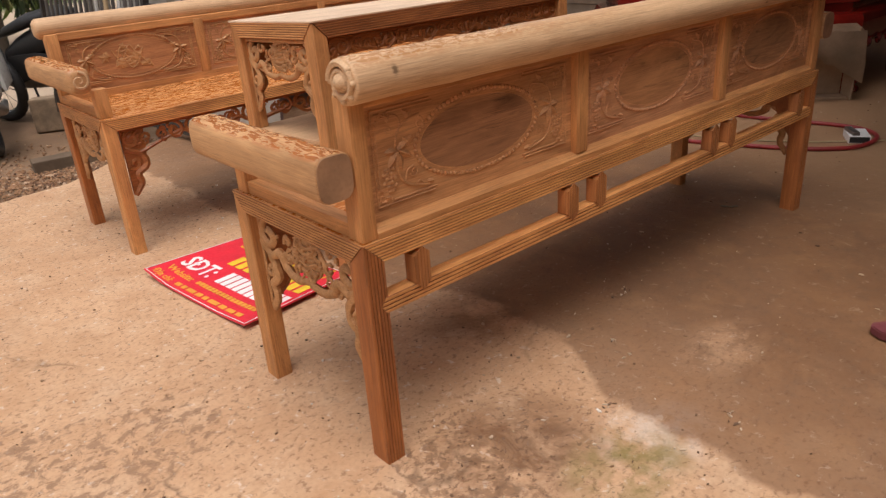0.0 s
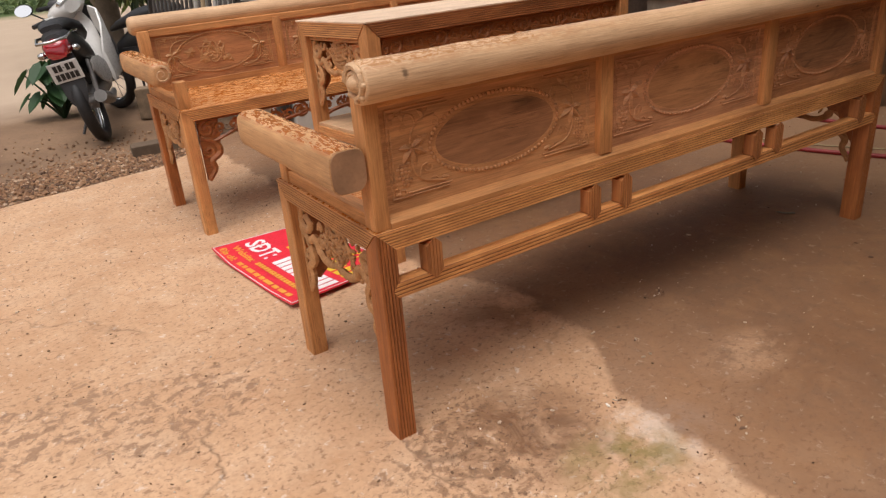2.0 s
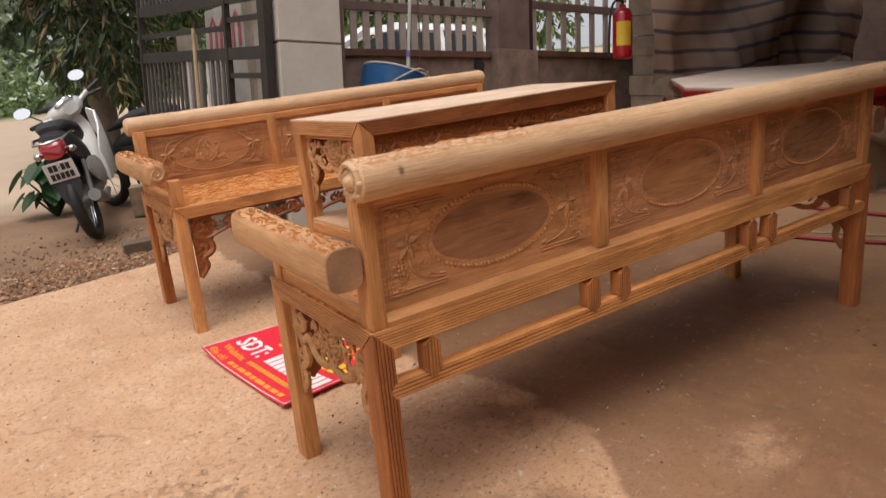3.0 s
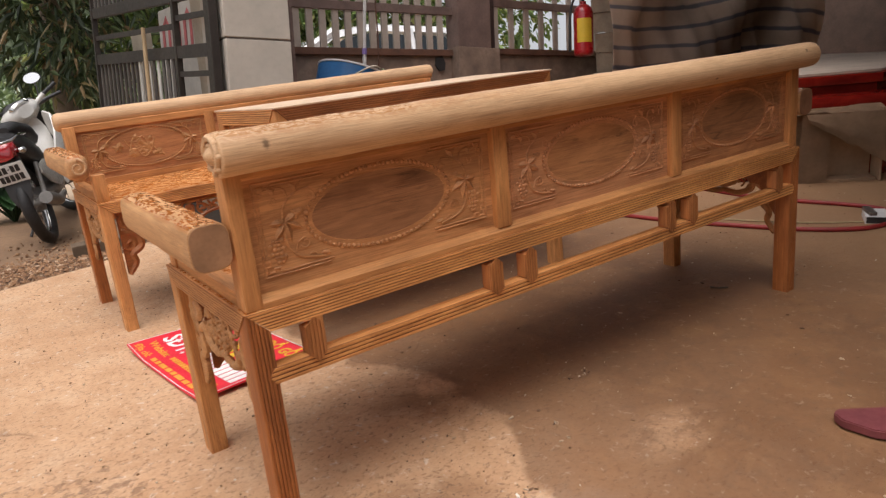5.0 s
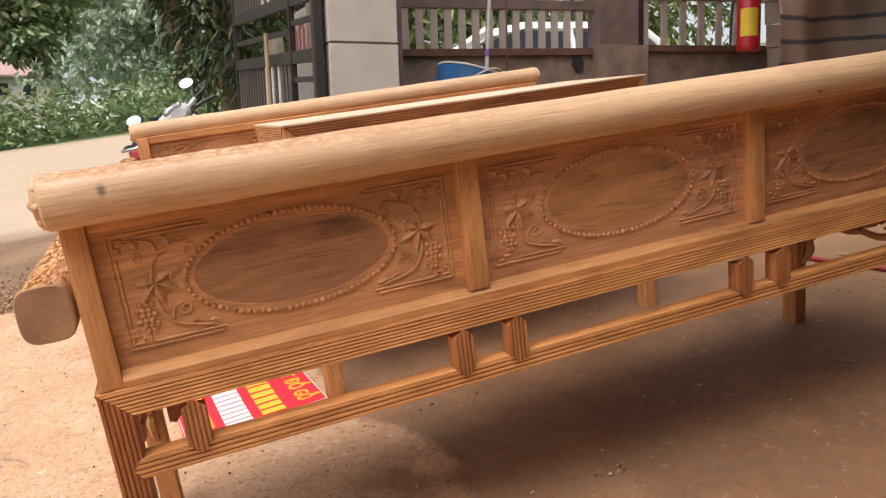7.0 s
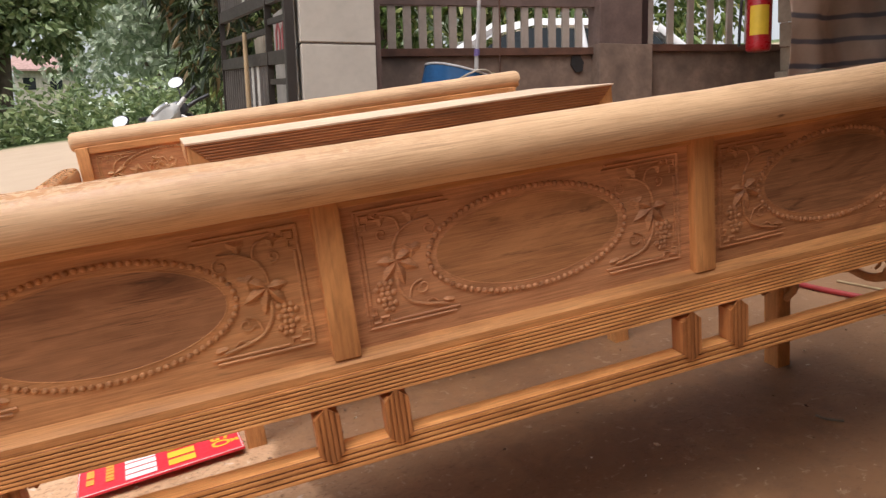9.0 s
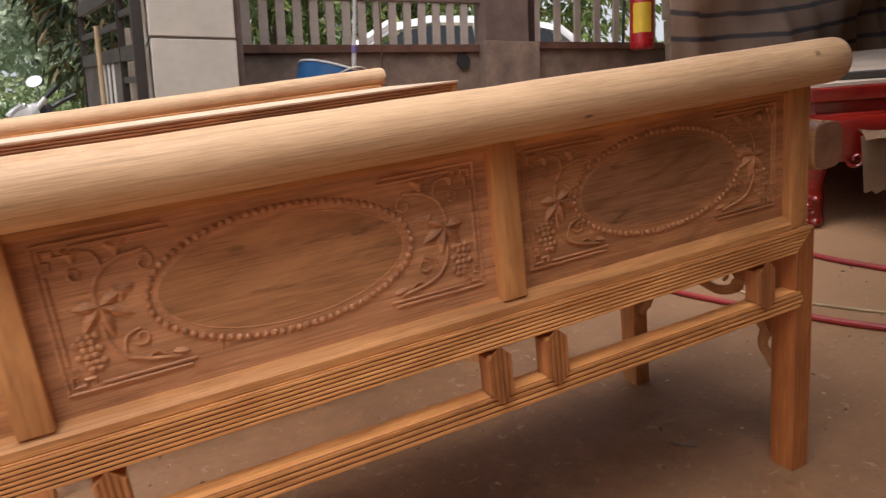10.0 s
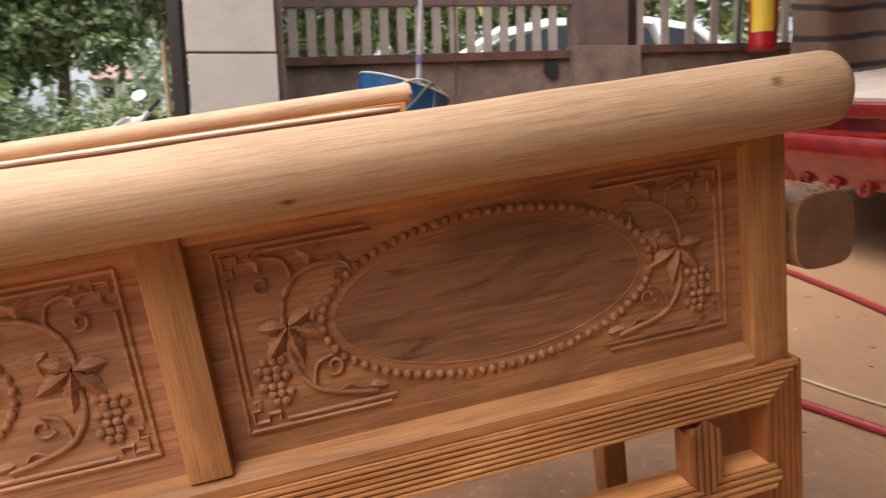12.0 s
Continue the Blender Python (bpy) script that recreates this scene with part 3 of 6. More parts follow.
def bench(L, m, label, over=(0.002, 0.042), fronts="", rise=0.0):
    """A carved hardwood settle: ribbed frame, pierced aprons, panelled back under a round top rail, two log arms."""
    D, H, leg, apron = 0.505, 0.495, 0.052, 0.045
    th = thing("carved_bench", label, "bench", m, "carved benches")
    faces = ribbed_frame(th, L, D, H, apron, leg, ("back",), {"back_leg": M["oiled"], "leg": M["body_z"], "apron_x": M["wet_x"], "apron_y": M["body_y"]}, 0.044)
    bm = B()
    box(bm, 0.004, L - 0.004, 0.004, D - 0.004, H - 0.022, H, 0.003)
    part("seat", bm, M["seat"], th, "seat board with wet orange flakes", smooth=40)
    back = faces["back"][0]
    # lower rail at the back and the six short struts that part the gap
    bm = B()
    z0, z1, e = 0.344, 0.378, 0.026
    outline = scallops(z0, z1, 4, 0.0027)
    count = len(outline)
    outline += [(z1, -0.032), (z0, -0.032)]
    tip = lambda z: e + abs(z - (z0 + z1) / 2) * 0.7
    moulding(bm, outline, lambda z, w, v: back(v, z, w + 0.002), lambda z, w: tip(z), lambda z, w: L - tip(z), count)
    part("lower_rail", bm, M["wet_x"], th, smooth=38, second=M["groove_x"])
    mid = L / 2
    for c in (-0.815, -0.356, -0.250, 0.277, 0.376, 0.820):
        x, hw = mid + c * L / 1.888, 0.0190
        bm = B()
        outline = [(-hw, -0.030)] + scallops(-hw, hw, 5, 0.0027) + [(hw, -0.030)]
        moulding(bm, outline, lambda u, w, v: back(x + u, v, w + 0.0065), lambda u, w: 0.362 + abs(u) * 0.95, lambda u, w: 0.456 - abs(u) * 0.95, 26, 1)
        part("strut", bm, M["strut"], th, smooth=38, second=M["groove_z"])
    # back
    za, zb = 0.518, 0.738 + rise
    post = (0.041, L - 0.053)
    for x, x1 in ((0.007, post[0]), (post[1], L - 0.010)):
        bm = B()
        box(bm, x, x1, 0.005, 0.050, H, 0.760 + rise, 0.003)
        part("back_post", bm, M["body_z"], th, smooth=40)
    bm = B()
    prism(bm, [(0.002, H), (0.046, H), (0.046, za + 0.002), (0.030, za + 0.002), (0.010, za - 0.005), (0.002, za - 0.012)], lambda u, v, w: Vector((w, u + 0.001, v)), *post)
    part("bottom_rail", bm, M["body_x"], th, smooth=40)
    bm = B()
    box(bm, *post, 0.012, 0.044, zb - 0.004, 0.762 + rise, 0.003)
    part("top_moulding", bm, M["body_x"], th)
    xs = [post[0]]
    for c in (0.637, 1.266):
        x = c * L / 1.888
        bm = B()
        box(bm, x - 0.0215, x + 0.0185, 0.006, 0.047, za - 0.004, zb + 0.012, 0.003)
        part("stile", bm, M["body_z"], th, smooth=40)
        xs += [x - 0.0215, x + 0.0185]
    xs.append(post[1])
    for i in range(3):
        x0, x1 = xs[2 * i], xs[2 * i + 1]
        bm = B()
        box(bm, x0, x1, 0.024, 0.036, za - 0.004, zb + 0.004)
        board = M[("panel", "rosepanel", "shadedpanel")[i]]
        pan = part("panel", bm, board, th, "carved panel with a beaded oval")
        carved_face(pan, lambda u, v, w: Vector((x0 + u, 0.024 - w, za + v)), x1 - x0, zb - za, 11 + i, wood_mat=board, single_beads=fronts != "seen")
        carved_face(pan, lambda u, v, w: Vector((x1 - u, 0.036 + w, za + v)), x1 - x0, zb - za, 31 + i, True, M["carved"])
    # the round top rail, carved at one end
    bm = B()
    log(bm, (-over[0], BACK, 0.789 + rise), (L + over[1], BACK, 0.781 + rise), 0.0400, 0.0400, 0.006, 0.020, 2.05, seed=3, taper=0.93)
    rail = part("top_rail", bm, M["rail" if fronts != "seen" else "log_x"], th, "pale sanded round rail with orange flakes", smooth=50)
    bm = B()
    end = lambda pts, w=0.0: [Vector((-over[0] - w, BACK + u, 0.789 + rise + v)) for u, v in pts]
    tube(bm, end(spiral(0, 0, 0.034, 0.010, 0, 700, 40), 0.002), [0.0075 - 0.004 * i / 40 for i in range(41)], 6)
    tube(bm, [Vector((-over[0] + 0.004, BACK, 0.789 + rise)), Vector((-over[0] - 0.010, BACK, 0.789 + rise)), Vector((-over[0] - 0.017, BACK, 0.789 + rise))], [0.022, 0.013, 0.004], 10)
    part("rosette", bm, M["log_x"], rail, "carved rosette", smooth=60)
    for i in range(8):
        a = 2 * math.pi * i / 8
        bm = B()
        ball(bm, (-over[0] - 0.001, BACK + 0.031 * math.cos(a), 0.789 + rise + 0.031 * math.sin(a)), 0.007, 8)
        part("petal", bm, M["log_x"], rail, smooth=80)
    # arms
    for s in (0, 1):
        X = lambda x: x if not s else L - x
        bm = B()
        log(bm, (X(-0.035), 0.004, 0.632), (X(-0.035), 0.515, 0.632), 0.037, 0.0425, 0.002, 0.020, 3.6, seed=5 + s, steps=14)
        arm = part("arm", bm, M["arm"], th, "pale log arm with wet orange flakes", smooth=45)
        bm = B()
        prism(bm, [(X(-0.035) + x * 0.96, 0.632 + z * 0.96) for x, z in log_section(0.037, 0.0425, 20, 3.6)], lambda u, v, w: Vector((u, 0.0035 - w, v)), 0.0, 0.002)
        part("cut_end", bm, M["end" if s else "litend"], arm, "sawn end grain")
        bm = B()
        tube(bm, [Vector((X(-0.035) + u, 0.513, 0.632 + v)) for u, v in spiral(0, 0, 0.030, 0.004, 90, 640, 30)], [0.006 - 0.003 * i / 30 for i in range(31)], 6)
        part("scroll", bm, M["log_y"], arm, "carved scroll", smooth=60)
        bm = B()
        box(bm, min(X(0.006), X(0.050)), max(X(0.006), X(0.050)), 0.442, 0.486, H, 0.593, 0.003)
        part("arm_post", bm, M["body_z"], th, smooth=40)
        bm = B()
        box(bm, min(X(0.010), X(0.044)), max(X(0.010), X(0.044)), 0.050, 0.442, H, 0.524, 0.002)
        part("side_rail", bm, M["body_y"], th, smooth=40)
        bm = B()
        bracket(bm, lambda u, v, w: Vector((X(0.024 - w), leg + u, H - apron + v)), D - 2 * leg, 40 + s)
        carving = part("side_carving", bm, M["carved"], th, "pierced carved scrollwork", smooth=60)
        # A dark plate closes this end's carving from behind.
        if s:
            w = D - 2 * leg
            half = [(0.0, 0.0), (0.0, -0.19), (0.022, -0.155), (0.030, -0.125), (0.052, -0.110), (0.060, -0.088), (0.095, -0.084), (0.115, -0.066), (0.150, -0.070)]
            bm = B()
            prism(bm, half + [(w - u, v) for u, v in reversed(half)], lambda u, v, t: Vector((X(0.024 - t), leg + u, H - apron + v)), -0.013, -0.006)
            part("backing", bm, M["darkcarving"], carving, "dark plate closing the carving from behind")
    bm = B()
    frieze(bm, lambda u, v, w: Vector((leg + u, D - 0.022 + w, H - apron + v)), L - 2 * leg, 50)
    part("front_carving", bm, M["darkcarving"], th, "pierced carved scrollwork", smooth=60)
    return th


bench(1.888, FLOOR.copy(), "unfinished carved hardwood bench with a panelled back and log arms")
bench(1.82, FLOOR @ pose(0.047 + 1.82, 2.055, 0, 0, 0, 180), "unfinished carved hardwood bench with orange flakes on its seat", over=(0.018, 0.010), fronts="seen", rise=-0.016)


def carved_table(x0, x1, y0, y1, H):
    L, D, leg = x1 - x0, y1 - y0, 0.05
    th = thing("carved_table", "bare hardwood tea table with a pale top and pierced carved aprons", "table", FLOOR @ pose(x0, y0, 0, -1.9, 0.35, 2.0))
    faces = ribbed_frame(th, L, D, H, 0.05, leg, (), {"back_leg": M["body_z"], "leg": M["body_z"], "apron_x": M["edge_x"], "apron_y": M["body_y"]})
    bm = B()
    box(bm, -0.003, L + 0.003, -0.003, D + 0.003, H - 0.003, H + 0.002, 0.001)
    part("tabletop", bm, M["pale_top"], th, "pale dusty top board")
    for side, seed in (("back", 60), ("front", 61)):
        place, W = faces[side]
        bm = B()
        frieze(bm, lambda u, v, w: place(leg + u, H - 0.05 + v, -0.022 + w), W - 2 * leg, seed, 0.8)
        prism(bm, [(leg, H - 0.045), (leg, H - 0.05 - 0.058), (W / 2, H - 0.05 - 0.054), (W - leg, H - 0.05 - 0.058), (W - leg, H - 0.045)], lambda u, v, w: place(u, v, w), -0.030, -0.024)
        part("front_carving", bm, M["darkcarving"], th, "pierced carved scrollwork", smooth=60)
    for side, seed in (("left", 62), ("right", 63)):
        place, W = faces[side]
        bm = B()
        bracket(bm, lambda u, v, w: place(leg + u, H - 0.05 + v, -0.022 + w), W - 2 * leg, seed, 0.95)
        part("side_carving", bm, M["carved"], th, "pierced carved scrollwork", smooth=60)
    bm = B()
    zs = 0.440
    box(bm, 0.004, L - 0.004, 0.004, D - 0.004, zs - 0.012, zs, 0.002)
    part("shelf", bm, M["log_x"], th)
    for side, (place, W) in faces.items():
        bm = B()
        outline = scallops(0.0, 0.034, 4, 0.003) + [(0.034, -0.026), (0.0, -0.026)]
        moulding(bm, outline, lambda d, w, v: place(v, zs - 0.0125 - d, w - 0.002), lambda d, w: leg, lambda d, w: W - leg)
        part("shelf_rail", bm, M["body_x" if side in ("back", "front") else "body_y"], th, smooth=38)
    return th


carved_table(0.458, 1.635, 0.800, 1.273, 0.791)


# ---- setting ----
m = Nodes("concrete_yard")
v = m.coords()
X, Y, _ = m.add("SeparateXYZ", {0: v}).outputs
cloud, spots, grain = m.noise(v, 1.6, 5, 0.6, 0.5), m.noise(v, 16.0, 6, 0.62, 0.6), m.noise(v, 85.0, 4)
pits = m.noise(m.coords((1, 1.3, 1)), 55.0, 5, 0.72, 0.4)
col = m.mix(m.ramp(cloud, [(0.3, 0.0), (0.7, 1.0)]), (0.47, 0.27, 0.145), (0.63, 0.40, 0.24))
col = m.mix(m.math("MULTIPLY", m.ramp(m.noise(v, 5.0, 4), [(0.5, 0.0), (0.75, 1.0)]), 0.35), col, (0.62, 0.47, 0.33))
col = m.mix(m.math("MULTIPLY", m.ramp(grain, [(0.46, 0.0), (0.64, 1.0)]), 0.3), col, (0.33, 0.19, 0.10))
pit = m.ramp(pits, [(0.56, 0.0), (0.60, 1.0)])
col = m.mix(m.math("MULTIPLY", m.ramp(m.noise(v, 11.0, 6, 0.7, 0.6), [(0.48, 0.0), (0.66, 1.0)]), 0.4), col, (0.40, 0.21, 0.10))
col = m.mix(m.math("MULTIPLY", pit, 0.6), col, (0.22, 0.115, 0.06))
white = m.ramp(m.noise(v, 34.0, 5, 0.7, 0.5), [(0.60, 0.0), (0.66, 1.0)])
col = m.mix(m.math("MULTIPLY", white, 0.4), col, (0.72, 0.64, 0.55))
# damp spots on the open side, moss, and the film of brown mud that covers the sheltered side
def near(cx, cy, rx, ry):
    d = m.math("ADD", m.math("POWER", m.math("DIVIDE", m.math("SUBTRACT", X, cx), rx), 2.0), m.math("POWER", m.math("DIVIDE", m.math("SUBTRACT", Y, cy), ry), 2.0))
    return m.ramp(d, [(0.15, 1.0), (1.0, 0.0)])
zone = m.math("MAXIMUM", m.math("MAXIMUM", near(-0.37, 0.45, 0.34, 0.28), near(0.10, -0.14, 0.30, 0.26)), near(-0.66, 0.6, 0.40, 0.24))
blot = m.noise(v, 30.0, 6, 0.66, 0.5)
damp = m.math("MULTIPLY", m.ramp(m.math("ADD", blot, m.math("MULTIPLY", m.math("SUBTRACT", zone, 1.0), 0.16)), [(0.49, 0.0), (0.57, 1.0)]), m.ramp(zone, [(0.0, 0.0), (0.2, 1.0)]))
col = m.mix(m.math("MULTIPLY", damp, 0.75), col, (0.24, 0.13, 0.07))
dirt = m.math("MULTIPLY", m.math("MAXIMUM", near(0.23, -0.16, 0.22, 0.20), m.math("MULTIPLY", near(0.58, 0.30, 0.24, 0.17), 0.8)), m.ramp(m.noise(v, 7.0, 6, 0.68, 0.6), [(0.34, 0.0), (0.58, 1.0)]))
col = m.mix(m.math("MULTIPLY", dirt, 0.92), col, (0.19, 0.092, 0.042))
specks = m.math("MULTIPLY", near(0.22, -0.18, 0.34, 0.30), m.ramp(m.noise(v, 60.0, 3, 0.6, 0.4), [(0.60, 0.0), (0.64, 1.0)]))
col = m.mix(m.math("MULTIPLY", specks, 0.7), col, (0.13, 0.07, 0.04))
chalk = m.math("MULTIPLY", near(0.46, -0.34, 0.16, 0.13), m.ramp(m.noise(v, 12.0, 5, 0.7), [(0.42, 0.0), (0.62, 1.0)]))
col = m.mix(m.math("MULTIPLY", chalk, 0.6), col, (0.66, 0.55, 0.46))
crackle = m.add("TexVoronoi", {"Vector": m.add("VectorMath", {0: v, 1: m.add("VectorMath", {0: m.add("TexNoise", {"Vector": v, "Scale": 3.0, "Detail": 4.0}).outputs["Color"], "Scale": 0.5}, operation="SCALE").outputs[0]}, operation="ADD").outputs[0], "Scale": 0.8})
crackle.feature = "DISTANCE_TO_EDGE"
crack = m.math("MULTIPLY", m.ramp(crackle.outputs["Distance"], [(0.0, 1.0), (0.007, 0.0)]), m.ramp(m.noise(v, 2.6, 3), [(0.5, 0.0), (0.62, 1.0)]))
col = m.mix(m.math("MULTIPLY", crack, 0.6), col, (0.16, 0.09, 0.05))
moss = m.math("MULTIPLY", near(0.335, -0.355, 0.17, 0.13), m.ramp(m.noise(v, 9.0, 5, 0.7), [(0.42, 0.0), (0.62, 1.0)]))
col = m.mix(m.math("MULTIPLY", moss, 0.8), col, (0.19, 0.15, 0.038))
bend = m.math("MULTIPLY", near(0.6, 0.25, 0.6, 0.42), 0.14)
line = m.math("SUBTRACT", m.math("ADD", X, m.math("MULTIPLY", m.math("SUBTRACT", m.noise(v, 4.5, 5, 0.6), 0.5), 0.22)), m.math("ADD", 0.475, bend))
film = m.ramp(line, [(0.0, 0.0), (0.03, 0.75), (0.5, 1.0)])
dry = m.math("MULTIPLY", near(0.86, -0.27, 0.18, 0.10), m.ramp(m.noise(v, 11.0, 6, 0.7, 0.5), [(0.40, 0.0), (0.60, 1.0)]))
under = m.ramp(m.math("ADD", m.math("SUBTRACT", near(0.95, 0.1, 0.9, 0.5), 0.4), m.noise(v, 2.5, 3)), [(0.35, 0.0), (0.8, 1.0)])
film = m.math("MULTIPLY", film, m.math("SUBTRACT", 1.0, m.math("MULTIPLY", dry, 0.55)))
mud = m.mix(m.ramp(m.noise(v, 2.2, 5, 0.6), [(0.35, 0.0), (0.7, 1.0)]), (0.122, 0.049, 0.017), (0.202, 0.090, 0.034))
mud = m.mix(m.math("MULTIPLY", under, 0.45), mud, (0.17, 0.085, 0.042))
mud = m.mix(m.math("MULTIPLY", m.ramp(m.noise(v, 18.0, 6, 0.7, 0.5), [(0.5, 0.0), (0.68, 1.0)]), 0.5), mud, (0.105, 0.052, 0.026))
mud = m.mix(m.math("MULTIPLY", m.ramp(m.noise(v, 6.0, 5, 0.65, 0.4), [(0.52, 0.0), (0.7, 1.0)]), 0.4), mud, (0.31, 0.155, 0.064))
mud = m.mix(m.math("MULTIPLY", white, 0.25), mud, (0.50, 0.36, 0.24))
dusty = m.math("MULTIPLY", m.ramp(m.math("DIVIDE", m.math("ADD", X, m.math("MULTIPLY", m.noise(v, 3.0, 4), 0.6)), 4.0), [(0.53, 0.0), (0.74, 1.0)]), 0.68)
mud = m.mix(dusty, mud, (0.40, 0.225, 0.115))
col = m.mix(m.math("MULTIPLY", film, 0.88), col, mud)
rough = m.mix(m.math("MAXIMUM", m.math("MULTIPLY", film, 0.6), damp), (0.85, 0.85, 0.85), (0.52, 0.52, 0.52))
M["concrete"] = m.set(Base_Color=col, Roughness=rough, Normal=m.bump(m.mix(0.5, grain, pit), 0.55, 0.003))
bm = B()
edge = [(0.95, 3.3), (0.55, 3.02), (0.15, 2.72), (-0.1, 2.69), (-0.25, 2.66), (-0.45, 2.65), (-0.62, 2.62), (-0.9, 2.62), (-1.6, 2.6), (-3.5, 2.0), (-6.0, 1.2), (-6.0, -6.0), (8.6, -6.0), (8.6, 3.4)]
prism(bm, edge, lambda u, v, w: Vector((u, v, w)), -0.12, 0.0)
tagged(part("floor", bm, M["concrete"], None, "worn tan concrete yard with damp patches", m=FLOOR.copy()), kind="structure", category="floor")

m = Nodes("earth_and_road")
v = m.coords()
X, Y, _ = m.add("SeparateXYZ", {0: v}).outputs
big, small = m.noise(v, 0.8, 5, 0.6, 0.4), m.noise(v, 25.0, 5, 0.7)
col = m.mix(m.ramp(big, [(0.35, 0.0), (0.65, 1.0)]), (0.15, 0.083, 0.043), (0.29, 0.175, 0.098))
col = m.mix(m.math("MULTIPLY", m.ramp(small, [(0.4, 0.0), (0.7, 1.0)]), 0.5), col, (0.14, 0.085, 0.05))
road = m.ramp(m.math("DIVIDE", m.math("ADD", Y, m.math("MULTIPLY", big, 1.2)), 10.0), [(0.62, 0.0), (0.72, 1.0)])
col = m.mix(road, col, m.mix(m.noise(v, 1.5, 6, 0.7), (0.40, 0.29, 0.20), (0.52, 0.40, 0.29)))
grass = m.ramp(m.math("DIVIDE", m.math("ADD", Y, m.math("MULTIPLY", big, 3.0)), 40.0), [(0.47, 0.0), (0.52, 1.0)])
col = m.mix(grass, col, m.mix(small, (0.05, 0.09, 0.02), (0.12, 0.17, 0.05)))
M["earth"] = m.set(Base_Color=col, Roughness=0.9, Normal=m.bump(small, 0.5, 0.01))
def dip(y):
    """How far the yard beyond the slab lies below the ramp's plane."""
    ease = lambda t: min(1.0, max(0.0, t)) ** 2 * (3 - 2 * min(1.0, max(0.0, t)))
    return 0.145 * ease((y - 2.6) / 1.6) * (1 - ease((y - 6.0) / 4.0))


bm = B()
n = 180
grid = {}
for i in range(n + 1):
    for j in range(n + 1):
        s, t = (i / n * 2 - 1), (j / n * 2 - 1)
        x, y = 170 * s ** 3, 170 * t ** 3
        far = max(0.0, math.hypot(x, y) - 30)
        z = -0.022 - dip(y) - 0.03 * noise.noise((x * 0.6, y * 0.6, 0)) * min(1.0, max(0.0, y - 3.5)) - 0.10 * far
        grid[i, j] = bm.verts.new((x, y, z))
for i in range(n):
    for j in range(n):
        bm.faces.new((grid[i, j], grid[i + 1, j], grid[i + 1, j + 1], grid[i, j + 1]))
tagged(part("ground", bm, M["earth"], None, "bare brown earth, tan road and far grass", smooth=60, m=FLOOR.copy()), kind="structure", category="ground")

# gravel strip along the edge of the slab
m = Nodes("gravel")
pick = m.add("NewGeometry").outputs["Random Per Island"]
col = m.ramp(pick, [(0.0, (0.09, 0.045, 0.025)), (0.4, (0.23, 0.115, 0.055)), (0.85, (0.32, 0.175, 0.088)), (1.0, (0.48, 0.34, 0.23))])
M["gravel"] = m.set(Base_Color=col, Roughness=0.85)
rnd = random.Random(8)
bm = B()
count = 0
while count < 9500:
    x, y = rnd.uniform(-2.4, 0.95), 2.60 + abs(rnd.gauss(0, 0.75))
    lip = 2.65 + max(0.0, x + 0.1) * 0.42 + max(0.0, x - 0.5) * 0.3
    if y < lip - 0.02 or y > 5.2:
        continue
    r = rnd.uniform(0.004, 0.012) * (1.6 if rnd.random() < 0.06 else 1)
    c = Vector((x, y, -0.018 - dip(y) + r * 0.3))
    a = rnd.uniform(0, 6.28)
    e1, e2 = Vector((math.cos(a), math.sin(a), 0)) * r * rnd.uniform(0.8, 1.5), Vector((-math.sin(a), math.cos(a), 0)) * r * rnd.uniform(0.7, 1.1)
    up = Vector((0, 0, r * rnd.uniform(0.5, 0.9)))
    q = [bm.verts.new(c + d) for d in (e1, e2 + up * 0.2, -e1 + up * 0.3, -e2)]
    t, b = bm.verts.new(c + up + e1 * 0.2), bm.verts.new(c - up)
    for i in range(4):
        bm.faces.new((q[i], q[(i + 1) % 4], t))
        bm.faces.new((q[(i + 1) % 4], q[i], b))
    count += 1
tagged(part("gravel", bm, M["gravel"], None, "loose brown and grey gravel beside the slab", m=FLOOR.copy()), kind="stuff", category="gravel")

# ---- gate pillar, fence, gate ----
M["pillar"] = plain("pillar_concrete", (0.50, 0.45, 0.385), 0.85, vary=0.14, scale=3)
# Colour of the strip that paints the shadow line at the pillar's joint.
M["joint"] = plain("joint_shadow", (0.22, 0.19, 0.16), 0.9)
M["brown"] = plain("brown_painted_steel", (0.15, 0.098, 0.083), 0.55, vary=0.3)
M["rust"] = plain("rusty_brown_steel", (0.115, 0.05, 0.03), 0.7, vary=0.45, scale=9)
M["sheet"] = plain("grimy_sheet_steel", (0.21, 0.145, 0.11), 0.6, vary=0.45, scale=5)
M["slat"] = plain("dusty_slat_paint", (0.36, 0.30, 0.255), 0.6, vary=0.2)
th = thing("gate_pillar", "grey concrete gate pillar with one level joint", "pillar", Matrix.Translation((0.913, 2.69, 0.28)))
bm = B()
box(bm, 0, 0.385, 0, 0.385, 0, 1.150, 0.005)
part("lower_block", bm, M["pillar"], th)
bm = B()
box(bm, 0.004, 0.381, 0.004, 0.381, 1.146, 1.168)
part("joint", bm, M["joint"], th)
bm = B()
box(bm, -0.003, 0.383, -0.003, 0.385, 1.160, 3.2, 0.005)
part("upper_block", bm, M["pillar"], th)
bm = B()
box(bm, 0.388, 0.412, 0.03, 0.06, 0, 3.2, 0.001)
box(bm, 0.412, 0.420, 0.03, 0.20, 0, 3.2)
part("corner_iron", bm, M["brown"], th, "brown steel angle")


